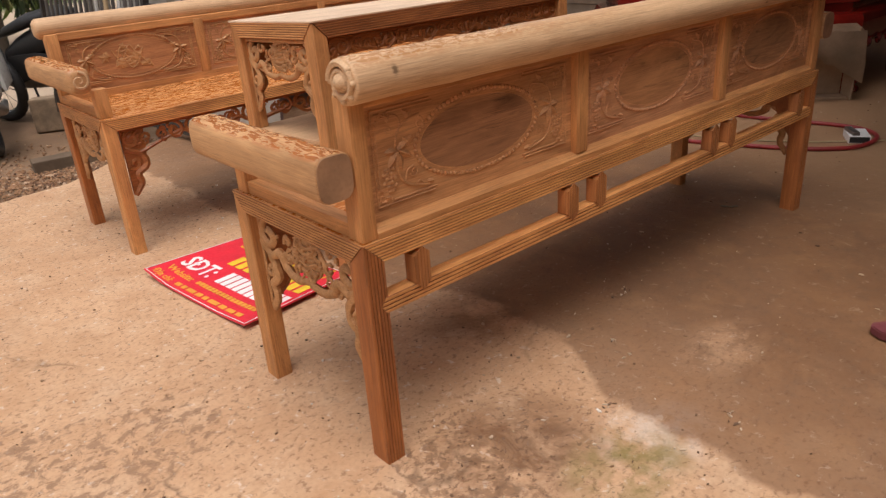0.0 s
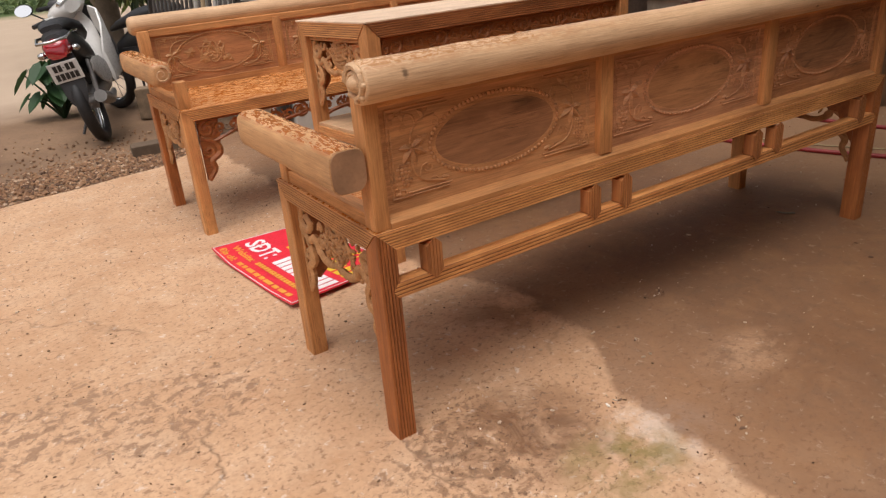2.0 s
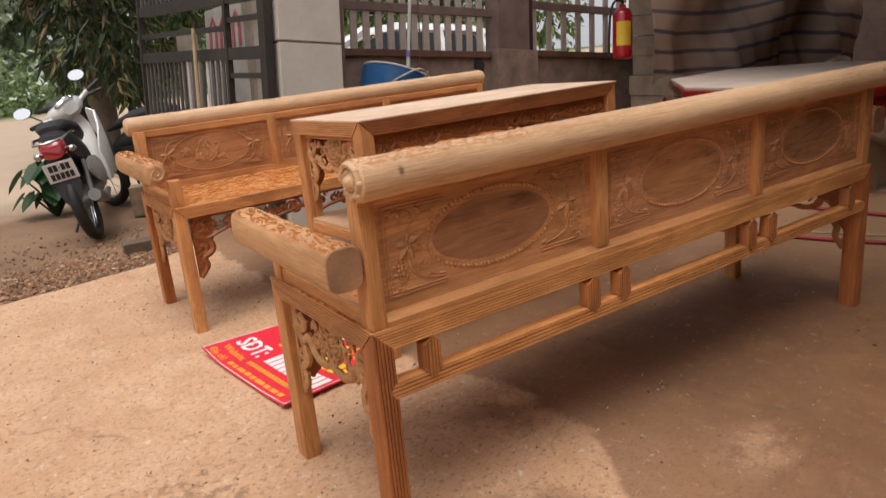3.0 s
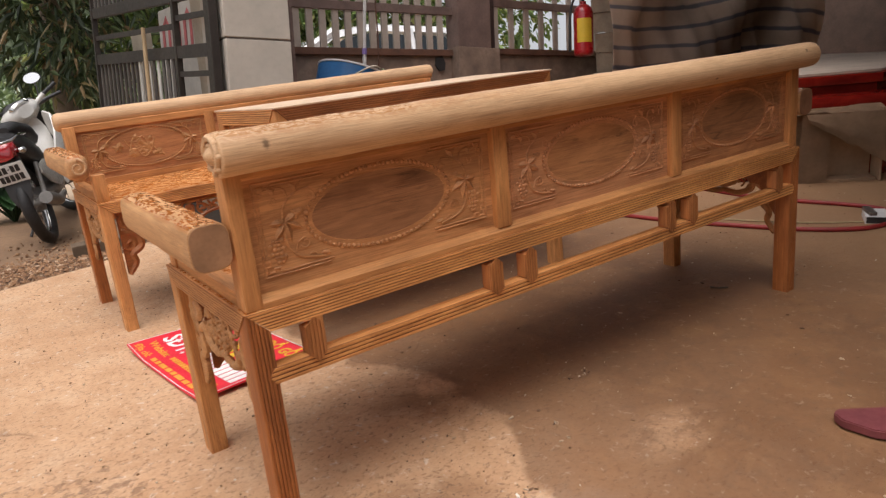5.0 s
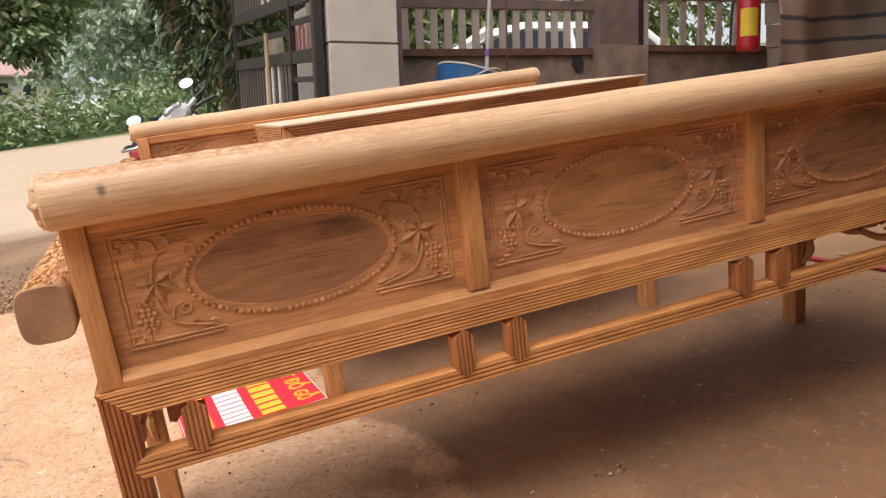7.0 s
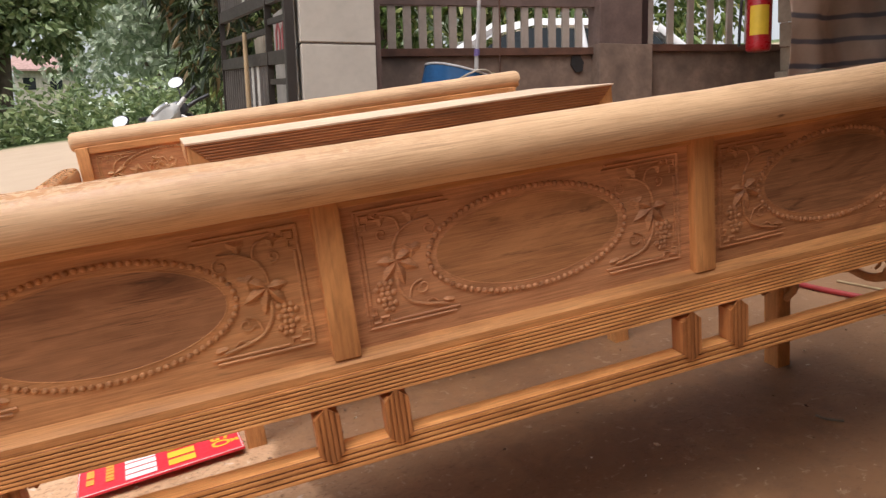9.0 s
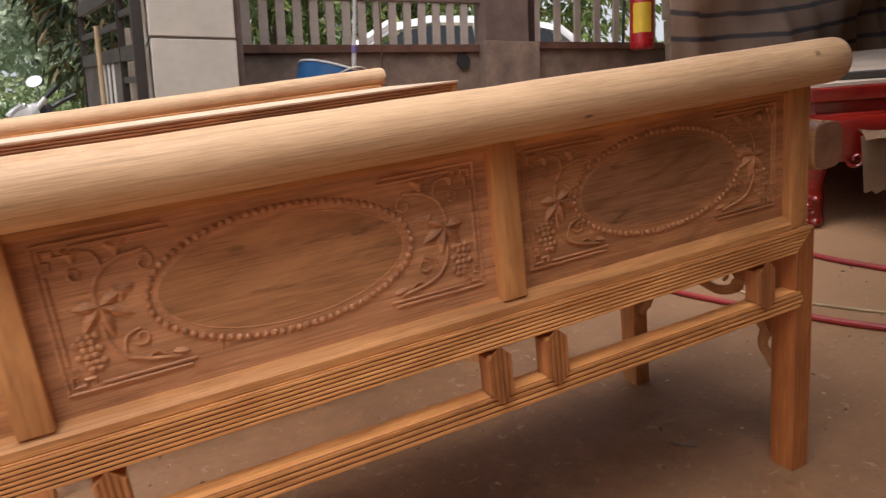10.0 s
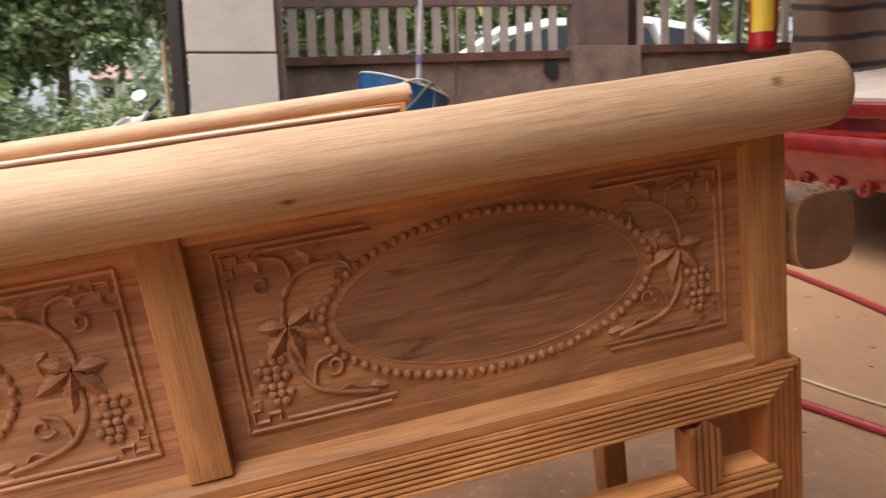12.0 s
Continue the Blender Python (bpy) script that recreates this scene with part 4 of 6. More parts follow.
def fence(x0, x1, y, base, rail, first, pitch, label, slope):
    th = thing("fence", label, "fence", Matrix.Translation((x0, y, 0)), "fence panels")
    W = x1 - x0
    zz = lambda x: slope * x
    bm = B()
    box(bm, 0, W, 0.012, 0.018, 0.2, base - 0.01)
    for v in bm.verts:
        v.co.z += zz(v.co.x)
    part("base_sheet", bm, M["sheet"], th, "grimy brown sheet steel")
    for z, h, mat in ((base - 0.05, 0.05, "rust"), (rail, 0.062, "brown"), (rail + 0.75, 0.06, "brown")):
        bm = B()
        box(bm, 0, W, -0.012, 0.034, z, z + h, 0.003)
        for v in bm.verts:
            v.co.z += zz(v.co.x)
        part("cross_rail", bm, M[mat], th)
    x = first
    data = None
    while x < W - 0.03:
        for lo, hi in ((base, rail), (rail + 0.063, rail + 0.75)):
            bm = B()
            box(bm, -0.026, 0.026, -0.004, 0.018, lo, hi, 0.003)
            part("slat", bm, M["slat"], th, m=Matrix.Translation((x, 0, zz(x))))
        x += pitch
    return th


fence(1.345, 3.07, 3.5, 1.525, 1.795, 0.055, 0.1035, "dusty brown steel picket fence with a solid base", 0.028)
fence(3.50, 8.2, 3.5, 1.605, 1.945, 0.03, 0.175, "dusty brown steel picket fence beside the post", 0.022)
th = thing("fence_post", "wide brown painted steel fence post", "post", Matrix.Translation((3.07, 3.42, 0.5)))
bm = B()
box(bm, 0, 0.34, 0, 0.16, 1.09, 2.9, 0.004)
part("column", bm, M["brown"], th)
# The post's darker side, a strip with its shade in the paint colour.
bm = B()
box(bm, 0.343, 0.43, 0.06, 0.16, 0, 2.9, 0.003)
part("jamb", bm, plain("shaded_brown_steel", (0.04, 0.022, 0.02), 0.5), th)
bm = B()
box(bm, -0.01, 0.42, -0.012, 0.15, 0, 1.09, 0.004)
part("plinth", bm, M["sheet"], th)

# the open gate leaf: bars follow the ramp, uprights are plumb
M["gate"] = plain("gate_black_paint", (0.034, 0.026, 0.021), 0.5, vary=0.3)
M["rod"] = plain("gate_rod_paint", (0.085, 0.072, 0.062), 0.5, vary=0.25)
M["whiterod"] = plain("gate_white_rod", (0.5, 0.48, 0.44), 0.5, vary=0.2)
g0, g1 = Vector((0.875, 2.80, 1.385)), Vector((0.615, 4.66, 1.555))
th = thing("gate_leaf", "open black steel gate leaf with bars and rods", "gate", Matrix.Translation((g0.x, g0.y, 0.35)))
gp = lambda s, h, w=0.0: g0.lerp(g1, s) + Vector((w, 0, h - 0.35)) - Vector((g0.x, g0.y, 0))
def bar(name, a, b, t, h, mat):
    bm = B()
    d = (b - a).normalized()
    side = Vector((1, 0.14, 0)).normalized() * t
    up = Vector((0, 0, h)) if abs(d.z) < 0.5 else Vector((0, 1, 0)) * h
    vs = [bm.verts.new(p + side * i + up * j) for p in (a, b) for i, j in ((-1, -1), (1, -1), (1, 1), (-1, 1))]
    for q in ((0, 1, 2, 3), (7, 6, 5, 4), (0, 4, 5, 1), (1, 5, 6, 2), (2, 6, 7, 3), (3, 7, 4, 0)):
        bm.faces.new([vs[i] for i in q])
    part(name, bm, M[mat], th)
for s, hw in ((0.012, 0.028), (0.245, 0.022), (0.985, 0.022)):
    bar("gate_stile", gp(s, -1.05), gp(s, 1.3), 0.018, hw, "gate")
for h in (0.0, 0.33, 1.1, -0.95):
    bar("gate_bar", gp(0.0, h), gp(1.0, h), 0.016, 0.036, "gate")
bar("gate_bar", gp(0.245, 0.155), gp(1.0, 0.155), 0.010, 0.016, "gate")
for h in (0.2, -0.13, -0.3, -0.5):
    bar("gate_bar", gp(0.0, h), gp(0.245, h), 0.010, 0.016, "gate")
for i in range(18):
    s = 0.29 + i * 0.039
    white = i in (3, 5, 7)
    bm = B()
    tube(bm, [gp(s, -0.95), gp(s, -0.02)], 0.011, 6)
    part("rod", bm, M["whiterod" if white else "rod"], th, smooth=60)
    bm = B()
    tube(bm, [gp(s, 0.36), gp(s, 1.1)], 0.011, 6)
    part("rod", bm, M["whiterod" if white else "rod"], th, smooth=60)
bm = B()
box(bm, -0.03, 0.02, -0.02, 0.05, 0.0, 2.6, 0.004)
solo("hinge_post", bm, M["gate"], Matrix.Translation((0.868, 2.74, 0.25)), "black steel hinge post beside the pillar", "post")
bm = B()
tube(bm, [(0, 0, 0), (0.005, -0.01, 0.5), (0.0, -0.02, 1.15)], [0.014, 0.015, 0.013], 8)
solo("wooden_pole", bm, plain("pale_stick", (0.42, 0.30, 0.17), 0.8), Matrix.Translation((0.70, 3.60, 0.47)), "pale wooden pole leaning on the gate", "pole", smooth=60)
# boards stored behind the gate
M["pale"] = plain("pale_board", (0.42, 0.36, 0.28), 0.8)
M["pink"] = plain("faded_pink_paint", (0.45, 0.12, 0.12), 0.7)
th = thing("old_sign", "old white board with faded pink letters behind the gate", "sign", Matrix.Translation((0.985, 3.72, 0.55)) @ pose(0, 0, 0, 0, 0, 98))
bm = B()
box(bm, -0.35, 0.35, -0.008, 0.008, 0.0, 1.27, 0.002)
part("board", bm, M["whiterod"], th)
for u in (-0.16, 0.02, 0.18):
    bm = B()
    tube(bm, [(u, 0.012, 0.98), (u, 0.012, 1.14), (u + 0.04, 0.012, 1.2), (u + 0.09, 0.012, 1.14), (u + 0.09, 0.012, 0.98)], 0.022, 6, flat=(Vector((0, 1, 0)), 0.15))
    part("painted_shape", bm, M["pink"], th)
for i, (x, y, w, h) in enumerate(((0.93, 4.35, 0.30, 1.22), (0.99, 3.12, 0.22, 1.25))):
    bm = B()
    box(bm, -w / 2, w / 2, -0.02, 0.02, 0, h, 0.003)
    solo("stored_board", bm, M["pale"], Matrix.Translation((x, y, 0.5)) @ pose(0, 0, 0, -3, 0, 96), "pale tan board stored upright behind the gate", "board", "stored boards")

# ---- added roofs and walls that block light ----
M["tin"] = plain("added_roof_tin", (0.22, 0.20, 0.19), 0.5, 0.0, vary=0.3)
def tin(x0, y0, y1):
    """Unseen corrugated sheets, added for their shade, from x0 to the far wall."""
    bm = B()
    x, prev = x0, None
    while x < 8.7:
        z = 2.85 + 0.018 * math.sin(x * 2 * math.pi / 0.2) + (x - x0) * 0.05
        row = [bm.verts.new((x, y0, z + d)) for d in (0, 0.004)] + [bm.verts.new((x, y1, z + 0.025 * (y1 - y0) + d)) for d in (0, 0.004)]
        if prev:
            for a, b in ((0, 2), (1, 3)):
                bm.faces.new((prev[a], row[a], row[b], prev[b]))
        prev = row
        x += 0.05
    tagged(part("roof", bm, M["tin"], None, "unseen corrugated tin roof added for shade"), kind="structure", category="roof")


tin(0.95, -4.3, 0.1)
tin(3.2, 0.11, 2.2)
M["render"] = plain("stained_render", (0.30, 0.25, 0.20), 0.9)
# Dark boards, so that these added walls throw little light back.
M["boards"] = plain("dark_wall_boards", (0.09, 0.055, 0.04), 0.8)
# Walls added to block light and darken the right side.
for name, b in (("wall_east", (8.6, 8.8, -4.4, 3.7, -2, 4.1)), ("wall_south", (-3.0, 1.75, -4.4, -4.2, -2, 3.9)), ("wall_south_2", (1.95, 8.6, -1.4, -1.2, -2, 3.6)), ("wall_west_2", (1.75, 1.95, -4.4, -1.2, -2, 3.6))):
    bm = B()
    box(bm, *b)
    tagged(part(name, bm, M["boards" if name != "wall_south" else "render"], None, "added dark wooden wall that holds back light" if name != "wall_south" else "added stained plaster wall that holds back light"), kind="structure", category="wall")
for x, y in ((0.6, -4.1), (8.4, 3.55)):
    bm = B()
    box(bm, -0.06, 0.06, -0.06, 0.06, -1.5, 3.4, 0.004)
    solo("roof_post", bm, M["brown"], Matrix.Translation((x, y, 0)), "brown steel post added under the unseen roof", "post", "roof posts")


# ---- sign on the floor ----
def text_mesh(text, size):
    """A line of letters as a flat mesh, standing on its baseline."""
    cu = bpy.data.curves.new("letters", "FONT")
    cu.body, cu.size, cu.extrude, cu.resolution_u, cu.offset = text, size, 0.0004, 2, size * 0.022
    ob = bpy.data.objects.new("letters", cu)
    scene.collection.objects.link(ob)
    bpy.context.view_layer.update()
    data = bpy.data.meshes.new_from_object(ob)
    bpy.data.objects.remove(ob)
    return data


M["red"] = plain("red_print", (0.74, 0.028, 0.05), 0.4, vary=0.12, scale=12)
M["white"] = plain("white_print", (0.80, 0.78, 0.76), 0.45, vary=0.08)
M["yellow"] = plain("yellow_print", (0.75, 0.50, 0.04), 0.45, vary=0.12)
M["orange"] = plain("orange_print", (0.78, 0.33, 0.05), 0.45, vary=0.12)
M["black"] = plain("black_rubber", (0.018, 0.017, 0.017), 0.55)
SW, SD = 0.395, 0.593
th = thing("shop_sign", "red printed sign board lying on the concrete", "sign", FLOOR @ pose(0.059, 0.738, 0.004, 0, 0, 5.8))
lift = lambda u, v: 0.008 + 0.02 * max(0.0, (v - 0.42) / 0.16) ** 2 * (1 - u / SW) + 0.010 * max(0.0, (0.18 - v) / 0.18) ** 2
bm = B()
rows = []
for i in range(9):
    for j in range(13):
        u, v = SW * i / 8, SD * j / 12
        rows.append((bm.verts.new((u, v, lift(u, v))), bm.verts.new((u, v, lift(u, v) - 0.005))))
for i in range(8):
    for j in range(12):
        a, b, c, d = rows[i * 13 + j], rows[(i + 1) * 13 + j], rows[(i + 1) * 13 + j + 1], rows[i * 13 + j + 1]
        bm.faces.new((a[0], b[0], c[0], d[0])), bm.faces.new((d[1], c[1], b[1], a[1]))
for line in ([i * 13 for i in range(9)], [i * 13 + 12 for i in range(9)], list(range(13)), list(range(104, 117))):
    for p, q in zip(line, line[1:]):
        bm.faces.new((rows[p][0], rows[q][0], rows[q][1], rows[p][1]))
part("board", bm, M["red"], th, smooth=50)
bm = B()
tube(bm, [(u, v, lift(u, v) + 0.001) for u, v in ((0.004, 0.004), (0.004, 0.15), (0.004, 0.3), (0.004, 0.45), (0.004, SD - 0.004), (0.2, SD - 0.004), (SW - 0.004, SD - 0.004), (SW - 0.004, 0.3), (SW - 0.004, 0.004), (0.2, 0.004))], 0.0014, 5, closed=True)
part("white_edge", bm, M["white"], th)


def lettering(text, size, u, start, mat, stretch=1.0):
    data = text_mesh(text, size)
    for v in data.vertices:
        x, y, z = v.co
        q = start - x * stretch
        v.co = (u + y, q, lift(u + y, q) + 0.0012 + z)
    data.materials.append(M[mat])
    ob = new("lettering", data)
    ob.parent = th


def bars(u, h, start, widths, gap, mat):
    for w in widths:
        bm = B()
        vs = box(bm, u, u + h, start - w, start, 0, 0.0008)
        for v in vs:
            v.co.z += lift(v.co.x, v.co.y) + 0.0012
        part("printed_bar", bm, M[mat], th)
        start -= w + gap


lettering("Địa chỉ:", 0.034, 0.018, 0.572, "orange")
bars(0.020, 0.018, 0.440, (0.03, 0.022, 0.045, 0.03, 0.025, 0.05, 0.03, 0.04, 0.03), 0.010, "orange")
lettering("Website:", 0.040, 0.062, 0.560, "orange")
bars(0.065, 0.019, 0.385, (0.016,) * 17, 0.004, "orange")
lettering("SDT:", 0.104, 0.110, 0.560, "white", 0.80)
wide = max(v.co.x for v in text_mesh("S", 0.104).vertices) * 0.80
bars(0.142, 0.010, 0.560 - wide - 0.001, (0.026,), 0.0, "white")
bars(0.110, 0.074, 0.345, (0.026,) * 10, 0.0070, "white")
bars(0.212, 0.066, 0.430, (0.034,) * 9, 0.012, "yellow")
lettering("SẢN XUẤT ĐỒ GỖ", 0.060, 0.322, 0.520, "yellow", 0.93)

# ---- scooter ----
M["fairing"] = plain("pearl_white_fairing", (0.62, 0.60, 0.56), 0.3, vary=0.08, coat=0.5)
M["darkplastic"] = plain("dark_plastic", (0.03, 0.028, 0.028), 0.4, vary=0.2)
M["tail"] = plain("red_lens", (0.35, 0.01, 0.015), 0.12, vary=0.1, coat=0.8)
M["chrome"] = plain("chrome", (0.65, 0.64, 0.62), 0.15, 1.0, vary=0.05)
M["alloy"] = plain("dusty_alloy", (0.30, 0.28, 0.26), 0.4, 0.8)
M["vinyl"] = plain("black_vinyl", (0.022, 0.021, 0.022), 0.5)
M["mirrorglass"] = plain("mirror_glass", (0.9, 0.9, 0.9), 0.03, 1.0, vary=0.0, bump=0.0)
M["plate"] = plain("white_plate", (0.78, 0.78, 0.76), 0.4, vary=0.05)


def loft(bm, sections):
    """A body through closed sections [(x, y, z), ...] with the same count."""
    rings = [[bm.verts.new(p) for p in s] for s in sections]
    n = len(rings[0])
    for r, s in zip(rings, rings[1:]):
        for j in range(n):
            bm.faces.new((r[j], r[(j + 1) % n], s[(j + 1) % n], s[j]))
    bm.faces.new(rings[0][::-1]), bm.faces.new(rings[-1])


def oval(y, z, hw, hh, n=12, power=2.6, tilt=0.0):
    """An upright oval section across the bike."""
    return [(x, y + q * math.sin(tilt), z + q * math.cos(tilt)) for x, q in log_section(hw, hh, n, power)]


def wheel(th, name, y, r, turn=0.0):
    hub = Matrix.Translation((0, y, r)) @ pose(0, 0, 0, 0, 0, turn)
    bm = B()
    tube(bm, [hub @ Vector((0, (r - 0.04) * math.cos(a), (r - 0.04) * math.sin(a))) for a in (2 * math.pi * i / 28 for i in range(28))], 0.04, 10, closed=True)
    tyre = part(name, bm, M["black"], th, "muddy black tyre", smooth=60)
    bm = B()
    tube(bm, [hub @ Vector((0, (r - 0.075) * math.cos(a), (r - 0.075) * math.sin(a))) for a in (2 * math.pi * i / 28 for i in range(28))], 0.013, 6, closed=True)
    part("rim", bm, M["chrome"], tyre, smooth=60)
    bm = B()
    tube(bm, [hub @ Vector((-0.05, 0, 0)), hub @ Vector((0.05, 0, 0))], 0.05, 12)
    for i in range(12):
        a = 2 * math.pi * i / 12
        tube(bm, [hub @ Vector((0.02 * (-1) ** i, 0.03 * math.cos(a), 0.03 * math.sin(a))), hub @ Vector((0, (r - 0.075) * math.cos(a + 0.3), (r - 0.075) * math.sin(a + 0.3)))], 0.003, 4)
    part("hub_and_spokes", bm, M["alloy"], tyre, smooth=60)


def scooter(m, label, shell, lean, turn, plate=True, mirrors=True):
    th = thing("motor_scooter", label, "scooter", m @ pose(0, 0, 0, 0, -lean, 0), "parked motor scooters")
    wheel(th, "rear_wheel", 0.0, 0.28)
    wheel(th, "front_wheel", 1.22, 0.28, turn)
    bm = B()
    loft(bm, [oval(-0.20, 0.735, 0.055, 0.045, tilt=0.2), oval(-0.08, 0.725, 0.095, 0.080), oval(0.15, 0.65, 0.115, 0.11), oval(0.42, 0.56, 0.10, 0.10), oval(0.60, 0.48, 0.06, 0.08)])
    part("tail_fairing", bm, M["darkplastic"], th, smooth=50)
    bm = B()
    loft(bm, [oval(-0.10, 0.805, 0.07, 0.025), oval(0.05, 0.815, 0.11, 0.045), oval(0.30, 0.765, 0.125, 0.05), oval(0.50, 0.70, 0.10, 0.04), oval(0.60, 0.665, 0.06, 0.025)])
    part("seat", bm, M["vinyl"], th, smooth=60)
    for s in (-1, 1):
        bm = B()
        loft(bm, [[(s * 0.10 + x * 0.25, y0, z0 + q) for x, q in log_section(0.05, h, 10)] for y0, z0, h in ((0.10, 0.50, 0.03), (0.28, 0.46, 0.09), (0.50, 0.42, 0.11), (0.66, 0.40, 0.07))])
        part("side_fairing", bm, shell, th, smooth=50)
        bm = B()
        loft(bm, [[(s * (0.10 + 0.05 * k) + x, y0, z0 + q) for x, q in log_section(0.018, h, 10)] for k, y0, z0, h in ((0, 0.78, 0.40, 0.12), (1, 0.90, 0.52, 0.20), (1, 0.98, 0.64, 0.19), (0, 1.02, 0.76, 0.10))])
        part("leg_shield", bm, M["darkplastic"] if s < 0 else shell, th, smooth=50)
    bm = B()
    loft(bm, [oval(0.86, 0.34, 0.07, 0.10), oval(0.95, 0.52, 0.10, 0.14), oval(1.03, 0.68, 0.085, 0.10), oval(1.02, 0.79, 0.05, 0.04)])
    part("front_body", bm, shell, th, smooth=50)
    bm = B()
    tube(bm, [(0, 0.02, 0.30), (0, 0.35, 0.33), (0, 0.62, 0.33), (0, 0.85, 0.40)], [0.05, 0.09, 0.10, 0.06], 10)
    part("engine", bm, M["alloy"], th, smooth=50)
    # steering head, turned to the left
    hd = Matrix.Translation((0, 1.0, 0.78)) @ pose(0, 0, 0, 27, 0, 0) @ pose(0, 0, 0, 0, 0, turn) @ pose(0, 0, 0, -45, 0, 0)
    bm = B()
    loft(bm, [[hd @ Vector(p) for p in oval(y0, z0, w, h, tilt=-0.3)] for y0, z0, w, h in ((-0.10, 0.08, 0.07, 0.045), (-0.05, 0.10, 0.15, 0.065), (0.03, 0.11, 0.17, 0.085), (0.12, 0.08, 0.10, 0.08), (0.16, 0.06, 0.04, 0.05))])
    part("headlight_cowl", bm, shell, th, smooth=50)
    bm = B()
    loft(bm, [[hd @ Vector(p) for p in oval(y0, z0, w, h, tilt=-1.1)] for y0, z0, w, h in ((-0.095, 0.125, 0.085, 0.04), (-0.075, 0.145, 0.095, 0.046))])
    part("dashboard", bm, M["chrome"], th, "grey dial panel", smooth=50)
    for s in (-1, 1):
        bm = B()
        tube(bm, [hd @ Vector((s * 0.13, -0.01, 0.10)), hd @ Vector((s * 0.24, -0.05, 0.12))], 0.02, 8)
        part("switch_box", bm, shell, th, smooth=50)
        bm = B()
        tube(bm, [hd @ Vector((s * 0.24, -0.05, 0.12)), hd @ Vector((s * 0.36, -0.10, 0.125))], 0.017, 8)
        part("grip", bm, M["vinyl"], th, smooth=60)
        if not mirrors:
            continue
        bm = B()
        stalk = [hd @ Vector((s * 0.21, -0.03, 0.13)), hd @ Vector((s * 0.25, -0.05, 0.19)), hd @ Vector((s * 0.27, -0.05, 0.235))]
        tube(bm, stalk, 0.006, 6)
        arm = part("mirror_stalk", bm, M["vinyl"], th, smooth=60)
        c = hd @ Vector((s * 0.285, -0.05, 0.265))
        bm = B()
        ball(bm, c + Vector((0, 0.012, 0)), 0.068, 14, (1.0, 0.32, 0.66))
        part("mirror_shell", bm, M["vinyl"], arm, smooth=80)
        bm = B()
        prism(bm, log_section(0.062, 0.040, 20, 2.0), lambda u, v, w: c + Vector((u, -0.012 - w + v * 0.34, v)), 0.0, 0.003)
        part("mirror_face", bm, M["mirrorglass"], arm, "silvered mirror face")
    # tail
    bm = B()
    loft(bm, [oval(-0.245, 0.675, 0.066, 0.050), oval(-0.20, 0.685, 0.088, 0.066), oval(-0.14, 0.695, 0.08, 0.06)])
    part("tail_light", bm, M["tail"], th, "red tail light lens", smooth=60)
    for s in (-1, 1):
        bm = B()
        ball(bm, (s * 0.105, -0.18, 0.665), 0.035, 8, (1, 1, 0.7))
        part("indicator", bm, M["chrome"], th, smooth=60)
    bm = B()
    tube(bm, [(-0.10, 0.12, 0.755), (-0.11, -0.12, 0.765), (-0.09, -0.26, 0.745), (0, -0.30, 0.74), (0.09, -0.26, 0.745), (0.11, -0.12, 0.765), (0.10, 0.12, 0.755)], 0.010, 8)
    part("grab_rail", bm, M["chrome"], th, "chrome grab rail", smooth=60)
    bm = B()
    loft(bm, [[(x, -0.17 - 0.05 * k + q * 0.0, z0 + q) for x, q in log_section(w, 0.02, 10)] for k, z0, w in ((0, 0.65, 0.075), (0.6, 0.52, 0.085), (1.2, 0.39, 0.07), (1.4, 0.33, 0.05))])
    part("mudguard", bm, M["darkplastic"], th, smooth=50)
    if plate:
        tilt = Matrix.Translation((0, -0.248, 0.545)) @ pose(0, 0, 0, 15, 0, 0)
        bm = B()
        box(bm, -0.095, 0.095, -0.004, 0.0, -0.068, 0.068, 0.002, m=tilt)
        plate_ob = part("number_plate", bm, M["plate"], th, "white plate with dark bars")
        for z, w in ((0.030, (0.024, 0.024, 0.012, 0.024, 0.024)), (-0.030, (0.024,) * 5)):
            x = -sum(w) / 2 - 0.006 * (len(w) - 1) / 2
            for k in w:
                bm = B()
                box(bm, x, x + k, -0.0065, -0.0045, z - (0.022 if k > 0.02 else 0.003), z + (0.022 if k > 0.02 else 0.003), m=tilt)
                part("plate_bar", bm, M["darkplastic"], plate_ob)
                x += k + 0.006
    bm = B()
    tube(bm, [(0.11, 0.45, 0.26), (0.12, 0.15, 0.25), (0.13, -0.05, 0.29), (0.135, -0.26, 0.34)], [0.02, 0.035, 0.045, 0.042], 12)
    part("exhaust", bm, M["alloy"], th, "dusty exhaust pipe", smooth=60)
    bm = B()
    tube(bm, [(-0.09, 0.42, 0.27), (-0.16, 0.36, 0.10), (-0.20, 0.33, 0.035)], 0.011, 6)
    part("side_stand", bm, M["darkplastic"], th)
    for s in (-1, 1):
        bm = B()
        tube(bm, [(s * 0.075, 0.0, 0.28), (s * 0.09, 0.10, 0.55)], 0.016, 8)
        part("shock_absorber", bm, M["alloy"], th, smooth=60)
        bm = B()
        tube(bm, [(s * 0.06, 1.22, 0.28), (s * 0.06, 1.10, 0.56)], 0.016, 8)
        part("fork_leg", bm, M["alloy"], th, smooth=60)
    return th


scooter(FLOOR @ pose(0.16, 4.38, -0.02 - dip(4.38), 0, 0, -17), "white and grey motor scooter leaning on its side stand", M["fairing"], 10, 43)
scooter(FLOOR @ pose(1.03, 5.10, -0.02 - dip(5.10), 0, 0, 34), "black motor scooter parked behind the white one", M["darkplastic"], 10, 0, False, False)

